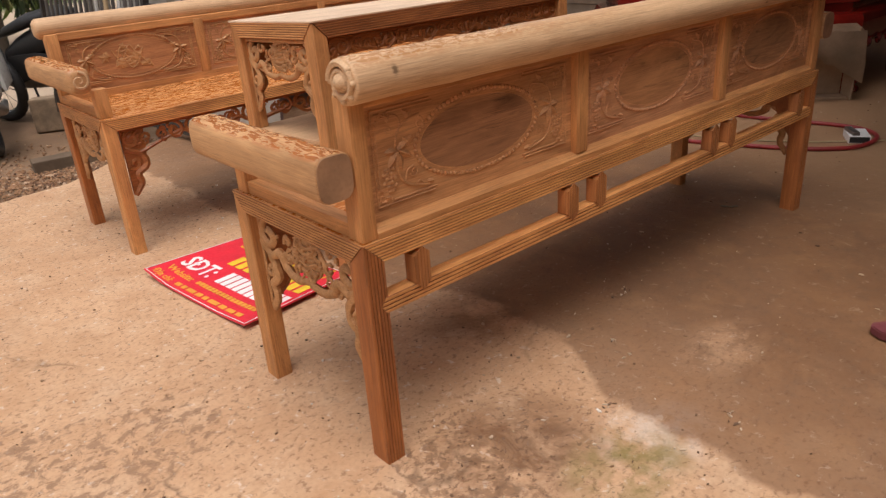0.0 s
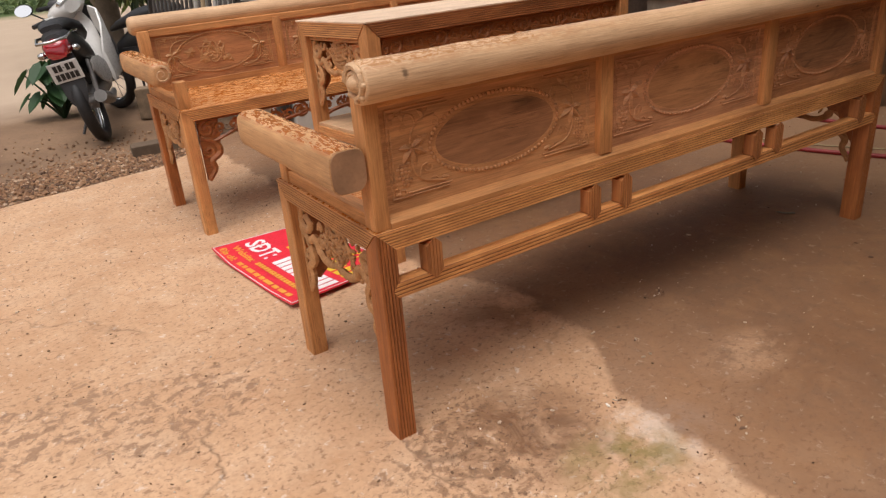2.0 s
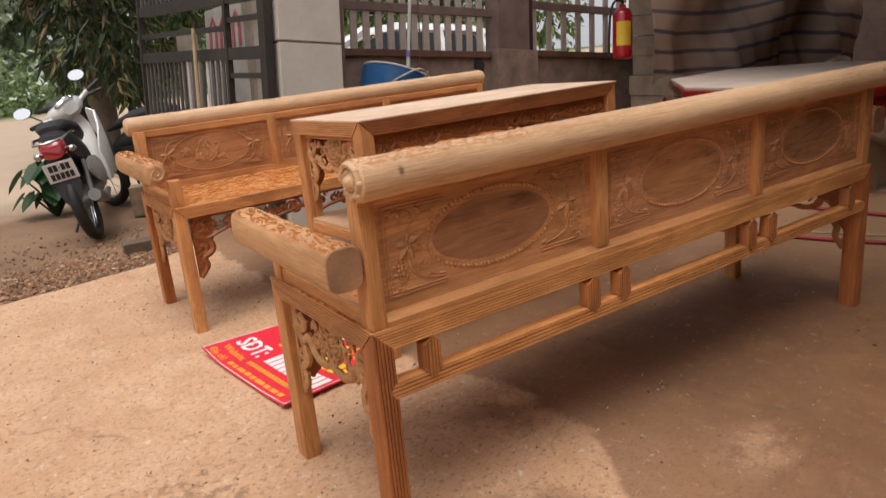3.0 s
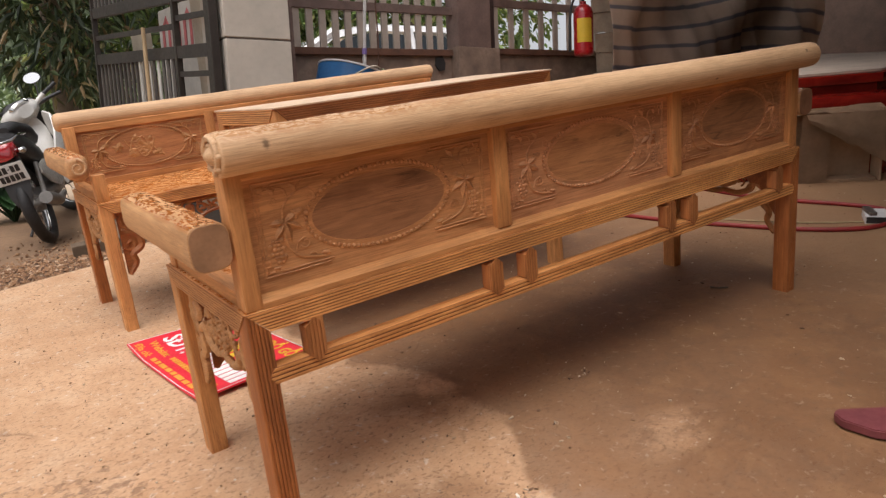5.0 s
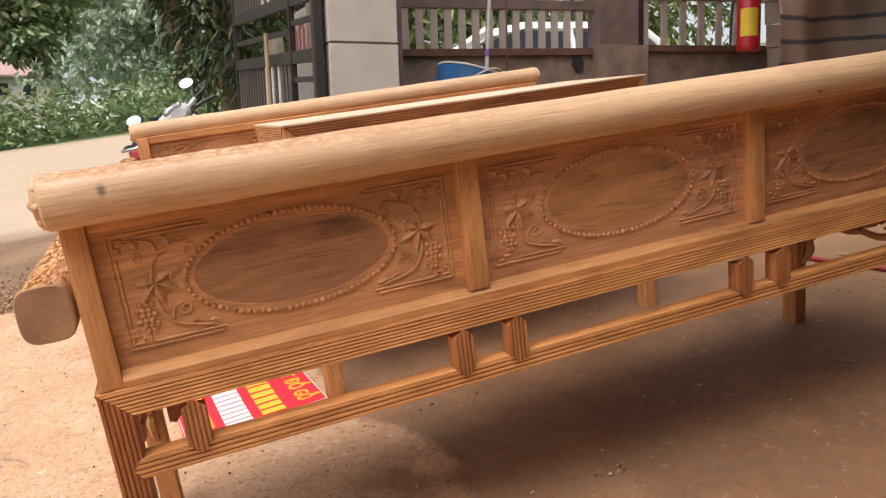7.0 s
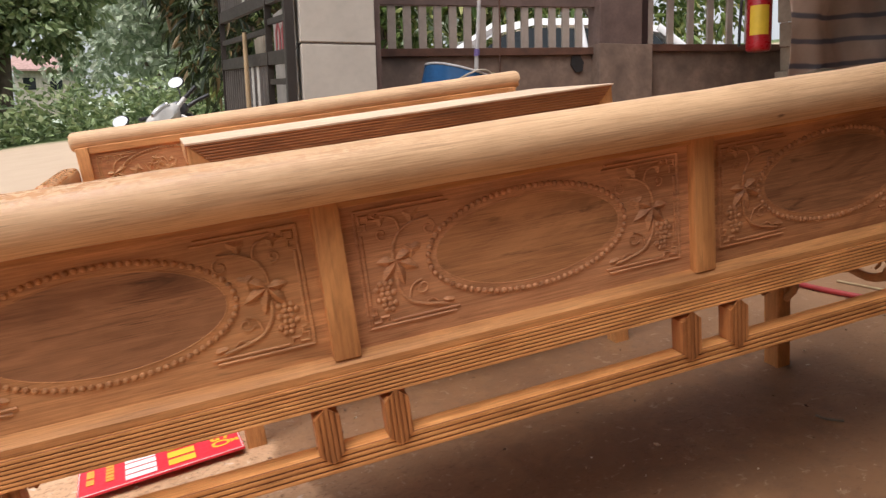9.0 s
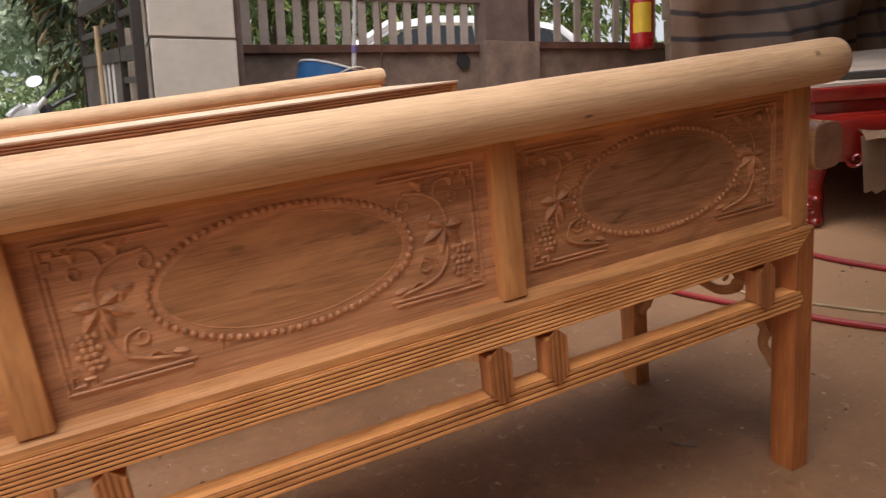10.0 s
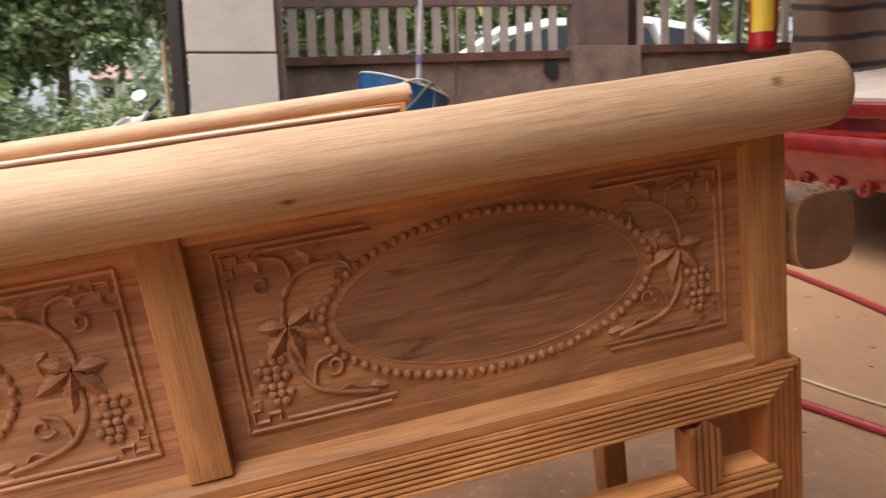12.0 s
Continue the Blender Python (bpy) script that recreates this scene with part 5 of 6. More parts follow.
# ---- plants ----
def leafy(name, dark, light, yellow=None):
    m = Nodes(name)
    pick = m.add("NewGeometry").outputs["Random Per Island"]
    stops = [(0.0, dark), (0.75, light)] + ([(1.0, yellow)] if yellow else [(1.0, tuple(min(1, c * 1.3) for c in light))])
    col = m.ramp(pick, stops)
    shine = m.add("BsdfTranslucent", {0: col})
    mixed = m.add("MixShader", {0: 0.3, 1: m.bsdf.outputs[0], 2: shine.outputs[0]})
    m.tree.links.new(mixed.outputs[0], m.tree.nodes["Material Output"].inputs[0])
    return m.set(Base_Color=col, Roughness=0.5)


M["mango"] = leafy("mango_leaves", (0.016, 0.030, 0.010), (0.062, 0.088, 0.027), (0.22, 0.14, 0.06))
M["green"] = leafy("broad_green_leaves", (0.06, 0.11, 0.025), (0.19, 0.27, 0.07), (0.42, 0.42, 0.16))
# The haze of distance is mixed into the next two leaf colours.
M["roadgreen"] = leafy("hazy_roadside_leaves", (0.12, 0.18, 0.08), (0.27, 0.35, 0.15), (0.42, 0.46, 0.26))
M["hazy"] = leafy("haze_tinted_leaves", (0.28, 0.34, 0.24), (0.47, 0.53, 0.38), (0.60, 0.62, 0.50))
M["taro"] = leafy("taro_leaves", (0.008, 0.026, 0.008), (0.022, 0.062, 0.016))
M["bark"] = plain("bark", (0.16, 0.125, 0.09), 0.9, vary=0.4)


def blade(bm, p, d, side, length, width, sag):
    """A pointed leaf folded along its rib."""
    up = side.cross(d)
    q = lambda t, w, h: bm.verts.new(p + d * (length * t) + side * (width * w) + up * (width * h) - Vector((0, 0, sag * length * t * t)))
    a, b, c, e, f, g = q(0, 0, 0), q(0.35, 0.5, 0.25), q(0.35, 0, 0), q(0.35, -0.5, 0.25), q(0.75, 0, 0), q(1, 0, 0)
    h, k = q(0.75, 0.3, 0.15), q(0.75, -0.3, 0.15)
    for face in ((a, b, c), (a, c, e), (b, h, f, c), (c, f, k, e), (h, g, f), (f, g, k)):
        bm.faces.new(face)


def tree(base, height, lobes, count, length, width, mat, label, seed, droop=0.5, clump=6, trunk=0.16, group=""):
    """A tapered trunk, limbs to every lobe of the crown, and a crown of single leaves in uneven clumps."""
    rnd = random.Random(seed)
    th = thing("tree", label, "tree", Matrix.Translation(base), group)
    bm = B()
    top = Vector((rnd.uniform(-0.1, 0.1) * height, rnd.uniform(-0.1, 0.1) * height, height))
    tube(bm, [Vector((0, 0, -0.3)), top * 0.35, top * 0.7, top], [trunk * 1.25, trunk, trunk * 0.7, trunk * 0.35], 8)
    for c, r in lobes:
        a = top * rnd.uniform(0.45, 0.95)
        c = Vector(c)
        mid = a.lerp(c, 0.55) + Vector((0, 0, 0.1 * height * rnd.uniform(0, 1)))
        tube(bm, [a, mid, c], [trunk * 0.45, trunk * 0.28, trunk * 0.1], 6)
    part("trunk", bm, M["bark"], th, smooth=60)
    bm = B()
    total = sum(r ** 2 for _, r in lobes)
    for c, r in lobes:
        c = Vector(c)
        for i in range(int(count * r * r / total / clump)):
            d = Vector((rnd.gauss(0, 1), rnd.gauss(0, 1), rnd.gauss(0, 0.8))).normalized()
            p = c + d * r * rnd.uniform(0.45, 1.05)
            for j in range(clump):
                e = (d * 0.7 + Vector((rnd.gauss(0, 0.7), rnd.gauss(0, 0.7), rnd.gauss(-droop, 0.5)))).normalized()
                s = e.orthogonal().normalized()
                s = (Matrix.Rotation(rnd.uniform(0, 6.28), 3, e) @ s).normalized()
                blade(bm, p + Vector((rnd.gauss(0, 1), rnd.gauss(0, 1), rnd.gauss(0, 1))) * length * 0.25, e, s, length * rnd.uniform(0.6, 1.2), width * rnd.uniform(0.7, 1.2), droop * rnd.uniform(0.1, 0.6))
    part("crown", bm, M[mat], th)
    return th


# mango tree beside the gate
tree(ground(1.0, 8.2), 2.6, [((-0.35, -0.6, 1.8), 0.65), ((-0.5, -0.3, 2.6), 0.7), ((-0.2, -0.9, 2.2), 0.8), ((0.2, -0.6, 3.0), 0.9), ((-0.15, -0.6, 1.0), 0.65), ((0.3, -0.5, 1.2), 0.7), ((-0.5, 0.4, 3.4), 0.8), ((0.8, 0.0, 2.4), 0.8), ((0.0, 0.0, 3.9), 1.0)], 5200, 0.21, 0.05, "mango", "dense mango tree with long drooping dark leaves", 21, 0.7, 8, 0.14)
# trees over the road and behind the fence
tree(ground(-4.6, 22.5), 3.5, [((0, 0, 4.6), 2.2), ((-2.4, 0, 4.2), 2.0), ((1.9, -0.3, 4.6), 1.5), ((-3.6, 0.5, 2.8), 1.6), ((0.6, 0, 6.2), 2.0), ((-1.5, 0, 6.4), 2.0), ((-1.8, -1.2, 2.0), 1.2), ((-0.6, -1.5, 3.4), 1.2), ((-3.0, -1.2, 3.4), 1.4), ((-1.0, -1.4, 5.2), 1.4), ((-0.8, -0.6, 3.0), 1.3), ((1.2, -0.4, 3.2), 1.2), ((-2.4, -0.4, 2.6), 1.2)], 20000, 0.26, 0.17, "roadgreen", "broad green tree on the far side of the road", 22, 0.3, 5, 0.2, "roadside trees")
tree(ground(-9.5, 20.0), 3.5, [((0, 0, 4.4), 2.4), ((2.4, 0, 3.4), 1.8), ((-2.4, 0, 3.6), 2.0), ((1.2, 0, 6.0), 2.2), ((3.2, -1, 1.8), 1.4), ((0, -1.2, 1.8), 1.4), ((-1.2, -1.4, 3.2), 1.4), ((1.6, -1.4, 3.0), 1.4)], 12000, 0.26, 0.17, "roadgreen", "broad green tree on the far side of the road", 23, 0.3, 5, 0.2, "roadside trees")
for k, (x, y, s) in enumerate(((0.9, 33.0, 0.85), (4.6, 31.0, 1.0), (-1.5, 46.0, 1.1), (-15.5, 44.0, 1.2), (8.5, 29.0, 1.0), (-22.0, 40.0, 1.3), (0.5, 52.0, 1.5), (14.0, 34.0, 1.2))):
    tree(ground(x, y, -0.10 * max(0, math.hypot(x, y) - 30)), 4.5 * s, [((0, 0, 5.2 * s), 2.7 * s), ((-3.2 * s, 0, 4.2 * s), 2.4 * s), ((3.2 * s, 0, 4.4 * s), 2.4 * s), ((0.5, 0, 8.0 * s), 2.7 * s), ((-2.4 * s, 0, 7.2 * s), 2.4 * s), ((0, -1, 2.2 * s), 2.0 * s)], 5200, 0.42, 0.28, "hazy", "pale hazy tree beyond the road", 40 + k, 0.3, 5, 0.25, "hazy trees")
tree(ground(3.2, 9.9), 2.0, [((-1.4, 0, 1.6), 0.9), ((-0.3, 0, 1.9), 1.0), ((0.9, 0, 1.7), 1.0), ((2.1, 0, 2.0), 1.0), ((-0.8, 0.2, 2.9), 1.0), ((0.8, 0.2, 3.0), 1.1), ((-1.8, -0.4, 0.8), 0.7), ((2.2, 0.2, 3.0), 1.0)], 8000, 0.20, 0.085, "green", "leafy green shrub tree behind the fence", 27, 0.4, 6, 0.08, "trees behind the fence")
tree(ground(6.8, 9.6), 2.0, [((-1.4, 0, 1.2), 0.9), ((-0.3, 0, 1.5), 1.0), ((0.9, 0, 1.3), 1.0), ((2.1, 0, 1.6), 1.0), ((-0.8, 0.2, 2.5), 1.0), ((0.8, 0.2, 2.6), 1.1), ((2.4, 0, 2.6), 1.0)], 7500, 0.18, 0.07, "green", "leafy green shrub tree behind the fence", 28, 0.4, 6, 0.08, "trees behind the fence")

# a wooded hill closes the distance, the air's haze painted into its colour
m = Nodes("hazy_hill")
v = m.coords()
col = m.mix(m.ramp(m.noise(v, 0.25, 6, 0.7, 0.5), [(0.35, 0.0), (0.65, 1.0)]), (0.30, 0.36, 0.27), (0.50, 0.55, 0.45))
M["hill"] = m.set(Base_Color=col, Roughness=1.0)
bm = B()
rows = []
for i in range(61):
    x = -150 + 5 * i
    top = 12 + 5 * math.sin(i * 0.21 + 1) + 1.6 * noise.noise((i * 0.7, 0, 0))
    rows.append([bm.verts.new((x, 120 + 6 * k, -12 + (top + 12) * math.sin(math.pi / 2 * k / 6) + (1.2 * noise.noise((i * 1.7, k * 1.3, 2)) if 0 < k < 6 else 0))) for k in range(7)])
for a, b in zip(rows, rows[1:]):
    for k in range(6):
        bm.faces.new((a[k], b[k], b[k + 1], a[k + 1]))
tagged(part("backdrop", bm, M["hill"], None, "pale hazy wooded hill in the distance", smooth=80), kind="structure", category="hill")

# bushes along the far edge of the road
rnd = random.Random(31)
bm = B()
for i in range(760):
    x = rnd.uniform(-14, 9)
    p = ground(x, 19.0 + rnd.uniform(0, 3.0) + 0.06 * x, 0.0)
    h = rnd.uniform(0.3, 1.3) + 1.1 * max(0.0, noise.noise((x * 0.5, 0, 0)))
    for j in range(16):
        d = Vector((rnd.gauss(0, 0.6), rnd.gauss(0, 0.6), rnd.uniform(0.3, 1))).normalized()
        s = (Matrix.Rotation(rnd.uniform(0, 6.28), 3, d) @ d.orthogonal()).normalized()
        blade(bm, p + Vector((rnd.gauss(0, 0.3), rnd.gauss(0, 0.3), h * rnd.random())), d, s, rnd.uniform(0.16, 0.32), rnd.uniform(0.07, 0.14), 0.3)
tagged(part("roadside_bushes", bm, M["roadgreen"], None, "low green bushes along the far roadside"), kind="stuff", category="bush")


def heart(bm, p, aim, size):
    """A heart-shaped leaf, dished along its rib."""
    aim = Vector(aim).normalized()
    side = aim.cross(Vector((0, 0, 1))).normalized()
    up = side.cross(aim)
    rim = []
    for u, v in ((1.0, 0.0), (0.6, 0.32), (0.15, 0.46), (-0.2, 0.40), (-0.38, 0.18), (-0.12, 0.0), (-0.38, -0.18), (-0.2, -0.40), (0.15, -0.46), (0.6, -0.32)):
        rim.append(bm.verts.new(p + aim * u * size + side * v * size + up * (abs(v) * 0.25 * size)))
    c = bm.verts.new(p + aim * 0.2 * size)
    for i in range(len(rim)):
        bm.faces.new((rim[i], rim[(i + 1) % len(rim)], c))


th = thing("taro_plant", "green taro plant with large heart-shaped leaves", "plant", FLOOR @ pose(0.04, 5.55, -0.02 - dip(5.55)))
rnd = random.Random(5)
for i in range(20):
    a = i * 2.4
    r, h = rnd.uniform(0.04, 0.26), rnd.uniform(0.12, 0.44)
    tip = Vector((r * math.cos(a), r * math.sin(a), h))
    bm = B()
    tube(bm, [Vector((0, 0, 0)), tip * 0.5 + Vector((0, 0, 0.05)), tip], [0.012, 0.009, 0.006], 6)
    stem = part("stem", bm, M["taro"], th)
    bm = B()
    heart(bm, tip, (math.cos(a) * 0.8, math.sin(a) * 0.8 - 0.3, -0.75), rnd.uniform(0.12, 0.20))
    part("leaf", bm, M["taro"], stem)

# ---- behind the fence: a parked car, far houses ----
M["carwhite"] = plain("white_car_paint", (0.78, 0.78, 0.78), 0.2, vary=0.03, coat=0.8, bump=0.0)
M["glass"] = plain("dark_car_glass", (0.012, 0.016, 0.018), 0.05, vary=0.05, bump=0.0)
th = thing("parked_car", "white car with dark windows parked behind the fence", "car", Matrix.Translation((4.74, 7.55, 0.755)) @ pose(0, 0, 0, 0, -1.0, 0) @ Matrix.Diagonal((1.16, 1.16, 1.16, 1)))
prof = [(-2.05, 0.35), (-2.1, 0.62), (-1.95, 0.80), (-1.15, 0.93), (-0.95, 1.0), (1.85, 1.0), (2.1, 0.85), (2.12, 0.4), (1.9, 0.25), (-1.85, 0.25)]
bm = B()
prism(bm, prof, lambda u, v, w: Vector((u, w, v)), -0.8, 0.8)
bmesh.ops.bevel(bm, geom=list(bm.edges), offset=0.05, segments=2, affect="EDGES")
part("body", bm, M["carwhite"], th, smooth=50)
bm = B()
roof = [(-1.45, 0.98), (-0.85, 1.34), (-0.4, 1.44), (0.6, 1.46), (1.1, 1.38), (1.55, 1.0)]
loft(bm, [[(x, -0.72 + (z - 1) * 0.35, z) for x, z in roof] + [(x, -0.74 + (z - 1.08) * 0.35 + 0.0, z - 0.075) for x, z in roof[::-1]], [(x, 0.72 - (z - 1) * 0.35, z) for x, z in roof] + [(x, 0.72 - (z - 1.05) * 0.35 - 0.02, z - 0.04) for x, z in roof[::-1]]])
part("roof_shell", bm, M["carwhite"], th, smooth=40)
for name, q in (("front_window", [(-1.15, 1.02), (-0.72, 1.27), (-0.4, 1.34), (0.06, 1.34), (0.06, 1.02)]), ("rear_window", [(0.19, 1.02), (0.19, 1.34), (0.62, 1.34), (0.70, 1.02)]), ("quarter_window", [(0.88, 1.02), (0.82, 1.34), (1.0, 1.30), (1.30, 1.02)])):
    bm = B()
    prism(bm, q, lambda u, v, w: Vector((u, -0.73 + (v - 1) * 0.36 + w, v)), -0.004, 0.01)
    part(name, bm, M["glass"], th)
for a, b in (((-1.42, 1.0), (-0.85, 1.34)), ((0.125, 1.0), (0.125, 1.40)), ((0.78, 1.0), (0.71, 1.40)), ((1.52, 1.0), (1.08, 1.37))):
    bm = B()
    tube(bm, [Vector((a[0], -0.735, a[1])), Vector((b[0], -0.735 + (b[1] - 1) * 0.36, b[1]))], 0.048, 6)
    part("pillar", bm, M["carwhite"], th, smooth=60)
for x in (-1.3, 1.35):
    bm = B()
    tube(bm, [(x, -0.82, 0.31), (x, -0.62, 0.31)], 0.31, 20)
    part("wheel", bm, M["black"], th, smooth=40)

M["plaster"] = plain("cream_plaster", (0.55, 0.50, 0.42), 0.9)
M["pinkroof"] = plain("pink_roof", (0.44, 0.28, 0.25), 0.8)


def house(m, w, d, h, roof, roofmat, label):
    th = thing("house", label, "house", m, "far houses")
    bm = B()
    box(bm, -w / 2, w / 2, -d / 2, d / 2, -1.0, h)
    part("wall", bm, M["plaster"], th)
    bm = B()
    prism(bm, [(-d / 2 - 0.4, h - 0.05), (0, h + roof), (d / 2 + 0.4, h - 0.05), (d / 2 + 0.4, h + 0.08), (0, h + roof + 0.15), (-d / 2 - 0.4, h + 0.08)], lambda u, v, q: Vector((q, u, v)), -w / 2 - 0.3, w / 2 + 0.3)
    part("roof", bm, M[roofmat], th)
    for x in (-w * 0.25, w * 0.2):
        bm = B()
        box(bm, x - 0.4, x + 0.4, -d / 2 - 0.03, -d / 2 + 0.02, h * 0.4, h * 0.78)
        part("window", bm, M["glass"], th)


house(Matrix.Translation((-9.6, 60, 5.2)), 3.8, 4.0, 2.2, 1.3, "pinkroof", "cream house with a pink roof among far trees")

# ---- things in front of the fence ----
M["palemetal"] = plain("pale_handle", (0.55, 0.53, 0.52), 0.4)
M["blue"] = plain("blue_plastic", (0.015, 0.10, 0.26), 0.45, vary=0.3)
th = thing("blue_bin", "blue plastic drum leaning in front of the fence", "bin", Matrix.Translation((1.765, 3.165, 0.668)) @ pose(0, 0, 0, 0, 17, 0))
bm = B()
lathe(bm, [(0.19, 0.0), (0.215, 0.05), (0.235, 0.35), (0.25, 0.685), (0.244, 0.685), (0.235, 0.62), (0.20, 0.1)], 28)
part("drum", bm, M["blue"], th, smooth=50)
bm = B()
tube(bm, [(0.25 * math.cos(a), 0.25 * math.sin(a), 0.688) for a in (2 * math.pi * i / 28 for i in range(28))], 0.007, 6, closed=True)
part("rim", bm, M["palemetal"], th, "pale worn rim", smooth=60)
bm = B()
lathe(bm, [(0.21, 0.55), (0.236, 0.655), (0.15, 0.672)], 24)
part("rubbish", bm, M["earth"], th, "brown rubbish and leaves")
M["card2"] = plain("old_green_rope", (0.14, 0.16, 0.08), 0.9)
M["violet"] = plain("violet_handle", (0.20, 0.14, 0.36), 0.4)
th = thing("broom", "white and violet handle standing in the blue bin", "broom", Matrix.Translation((2.02, 3.16, 1.01)) @ pose(0, 0, 0, 2, 3, 0))
for name, a, b, r, mat in (("handle", 0.0, 0.13, 0.014, "violet"), ("handle", 0.13, 0.44, 0.014, "palemetal"), ("handle", 0.44, 0.48, 0.018, "violet"), ("handle", 0.48, 1.3, 0.012, "palemetal")):
    bm = B()
    tube(bm, [(0, 0, a), (0, 0, b)], r, 8)
    part(name, bm, M[mat], th, smooth=60)
th = thing("bin_ropes", "old green and brown ropes hung over the blue bin", "rope", Matrix.Translation((1.765, 3.165, 0.668)) @ pose(0, 0, 0, 0, 17, 0))
for pts, mat in ((((-0.20, -0.17, 0.50), (-0.12, -0.235, 0.60), (-0.02, -0.27, 0.69), (0.08, -0.20, 0.72), (0.20, -0.05, 0.71)), "pale"), (((-0.02, -0.262, 0.52), (0.03, -0.258, 0.60), (0.08, -0.25, 0.70), (0.12, -0.16, 0.73)), "card2")):
    bm = B()
    tube(bm, smooth_line(pts, 5), 0.006, 6)
    part("rope", bm, M[mat], th, smooth=60)
bm = B()
tube(bm, [(0, 0, 0), (0.004, -0.004, 0.35), (-0.004, 0, 0.8), (0.002, 0, 1.5)], 0.006, 5)
solo("rusty_wire", bm, M["rust"], Matrix.Translation((2.315, 3.42, 1.30)), "thin rusty wire hanging in front of the fence", "wire")
# A thin dark plate makes the dark spot low on the fence sheet.
bm = B()
prism(bm, [(0.0, 0.0), (0.05, 0.01), (0.06, 0.07), (0.03, 0.12), (-0.03, 0.11), (-0.04, 0.05)], lambda u, v, w: Vector((u, w, v)), -0.012, 0.0)
solo("fence_hole_cover", bm, M["darkplastic"], Matrix.Translation((2.93, 3.51, 1.40)), "small dark spot on the fence sheet", "patch")
th = thing("potted_weed", "thin green weed growing beside the bin", "plant", Matrix.Translation((2.06, 3.02, 0.65)))
rnd = random.Random(3)
for i in range(6):
    bm = B()
    d = Vector((rnd.uniform(-0.3, 0.3), rnd.uniform(-0.2, 0.1), 1)).normalized()
    blade(bm, Vector((rnd.uniform(-0.05, 0.05), 0, 0.0)), d, d.orthogonal().normalized(), rnd.uniform(0.6, 0.82), 0.035, 0.15)
    part("leaf", bm, M["hazy"], th)

th = thing("fire_extinguisher", "red fire extinguisher with a yellow label and black hose", "extinguisher", Matrix.Translation((3.985, 2.93, 1.485)))
M["extred"] = plain("red_enamel", (0.42, 0.012, 0.018), 0.3, vary=0.1, coat=0.5)
bm = B()
lathe(bm, [(0.066, 0.0), (0.078, 0.01), (0.08, 0.03), (0.08, 0.34), (0.07, 0.375), (0.045, 0.40), (0.025, 0.41), (0.025, 0.43)], 24)
part("cylinder", bm, M["extred"], th, smooth=50)
bm = B()
for i in range(9):
    a0, a1 = radians(185 + 10 * i), radians(195 + 10 * i)
    vs = [bm.verts.new((0.0815 * math.cos(a), 0.0815 * math.sin(a), z)) for a, z in ((a0, 0.10), (a1, 0.10), (a1, 0.29), (a0, 0.29))]
    bm.faces.new(vs)
bmesh.ops.remove_doubles(bm, verts=list(bm.verts), dist=1e-5)
part("paper_label", bm, M["yellow"], th, "yellow paper label")
bm = B()
tube(bm, [(0, 0, 0.42), (0, 0, 0.47), (-0.04, -0.01, 0.49), (-0.10, -0.02, 0.47)], 0.012, 8)
part("valve", bm, M["black"], th, smooth=60)
bm = B()
tube(bm, smooth_line([(0, 0, 0.46), (-0.09, 0.0, 0.45), (-0.13, 0.01, 0.36), (-0.145, 0.01, 0.20), (-0.15, 0.01, 0.03)]), 0.010, 8)
part("hose", bm, M["black"], th, smooth=60)
bm = B()
tube(bm, [(0.03, 0, 0.45), (0.06, 0.01, 0.60), (0.05, 0.03, 1.2), (0.03, 0.05, 2.15)], 0.010, 6)
part("strap", bm, M["yellow"], th, "yellow hanging strap")

M["lantern"] = plain("red_cloth", (0.65, 0.02, 0.02), 0.7)
for x in (3.56, 3.84):
    th = thing("red_lantern", "small red cloth lantern hanging at the fence", "lantern", Matrix.Translation((x, 3.30, 2.10)), "hanging lanterns")
    bm = B()
    lathe(bm, [(0.03, 0.0), (0.08, 0.03), (0.095, 0.10), (0.08, 0.17), (0.03, 0.20)], 16)
    part("shade", bm, M["lantern"], th, smooth=60)
    bm = B()
    tube(bm, [(0, 0, 0.2), (0, 0, 1.6)], 0.003, 5)
    part("cord", bm, M["black"], th)

# a blanket over a stack of timber
m = Nodes("striped_blanket")
v = m.coords()
X, Y, Z = m.add("SeparateXYZ", {0: m.add("TexCoord").outputs["UV"]}).outputs
wob = m.math("MULTIPLY", m.noise(v, 3.0, 2), 0.05)
wave = m.math("FRACT", m.math("DIVIDE", m.math("ADD", m.math("ADD", Y, wob), 0.06), 0.145))
stripe = m.ramp(wave, [(0.0, 0.0), (0.05, 1.0), (0.20, 1.0), (0.26, 0.0)])
col = m.mix(m.noise(v, 6.0, 4), (0.53, 0.40, 0.30), (0.71, 0.55, 0.44))
col = m.mix(m.math("MULTIPLY", stripe, 0.85), col, (0.11, 0.13, 0.18))
weave = m.noise(m.coords((1, 1, 1)), 220.0, 2)
M["blanket"] = m.set(Base_Color=m.mix(m.math("MULTIPLY", m.noise(v, 30.0, 4), 0.3), col, (0.30, 0.20, 0.15)), Roughness=0.95, Normal=m.bump(weave, 0.4, 0.002))
th = thing("timber_stack", "tall stack of sawn timber under a blanket", "timber", FLOOR @ pose(4.55, 2.72, 0))
rnd = random.Random(4)
for i in range(9):
    bm = B()
    box(bm, rnd.uniform(0, 0.06), 2.2 - rnd.uniform(0, 0.06), 0.02, 0.62, 0.17 * i, 0.17 * i + 0.165, 0.004)
    part("plank", bm, M["pale"], th)
bm = B()
nu, nv = 120, 40
cloth = bm.loops.layers.uv.new("cloth")
grid, where = {}, {}
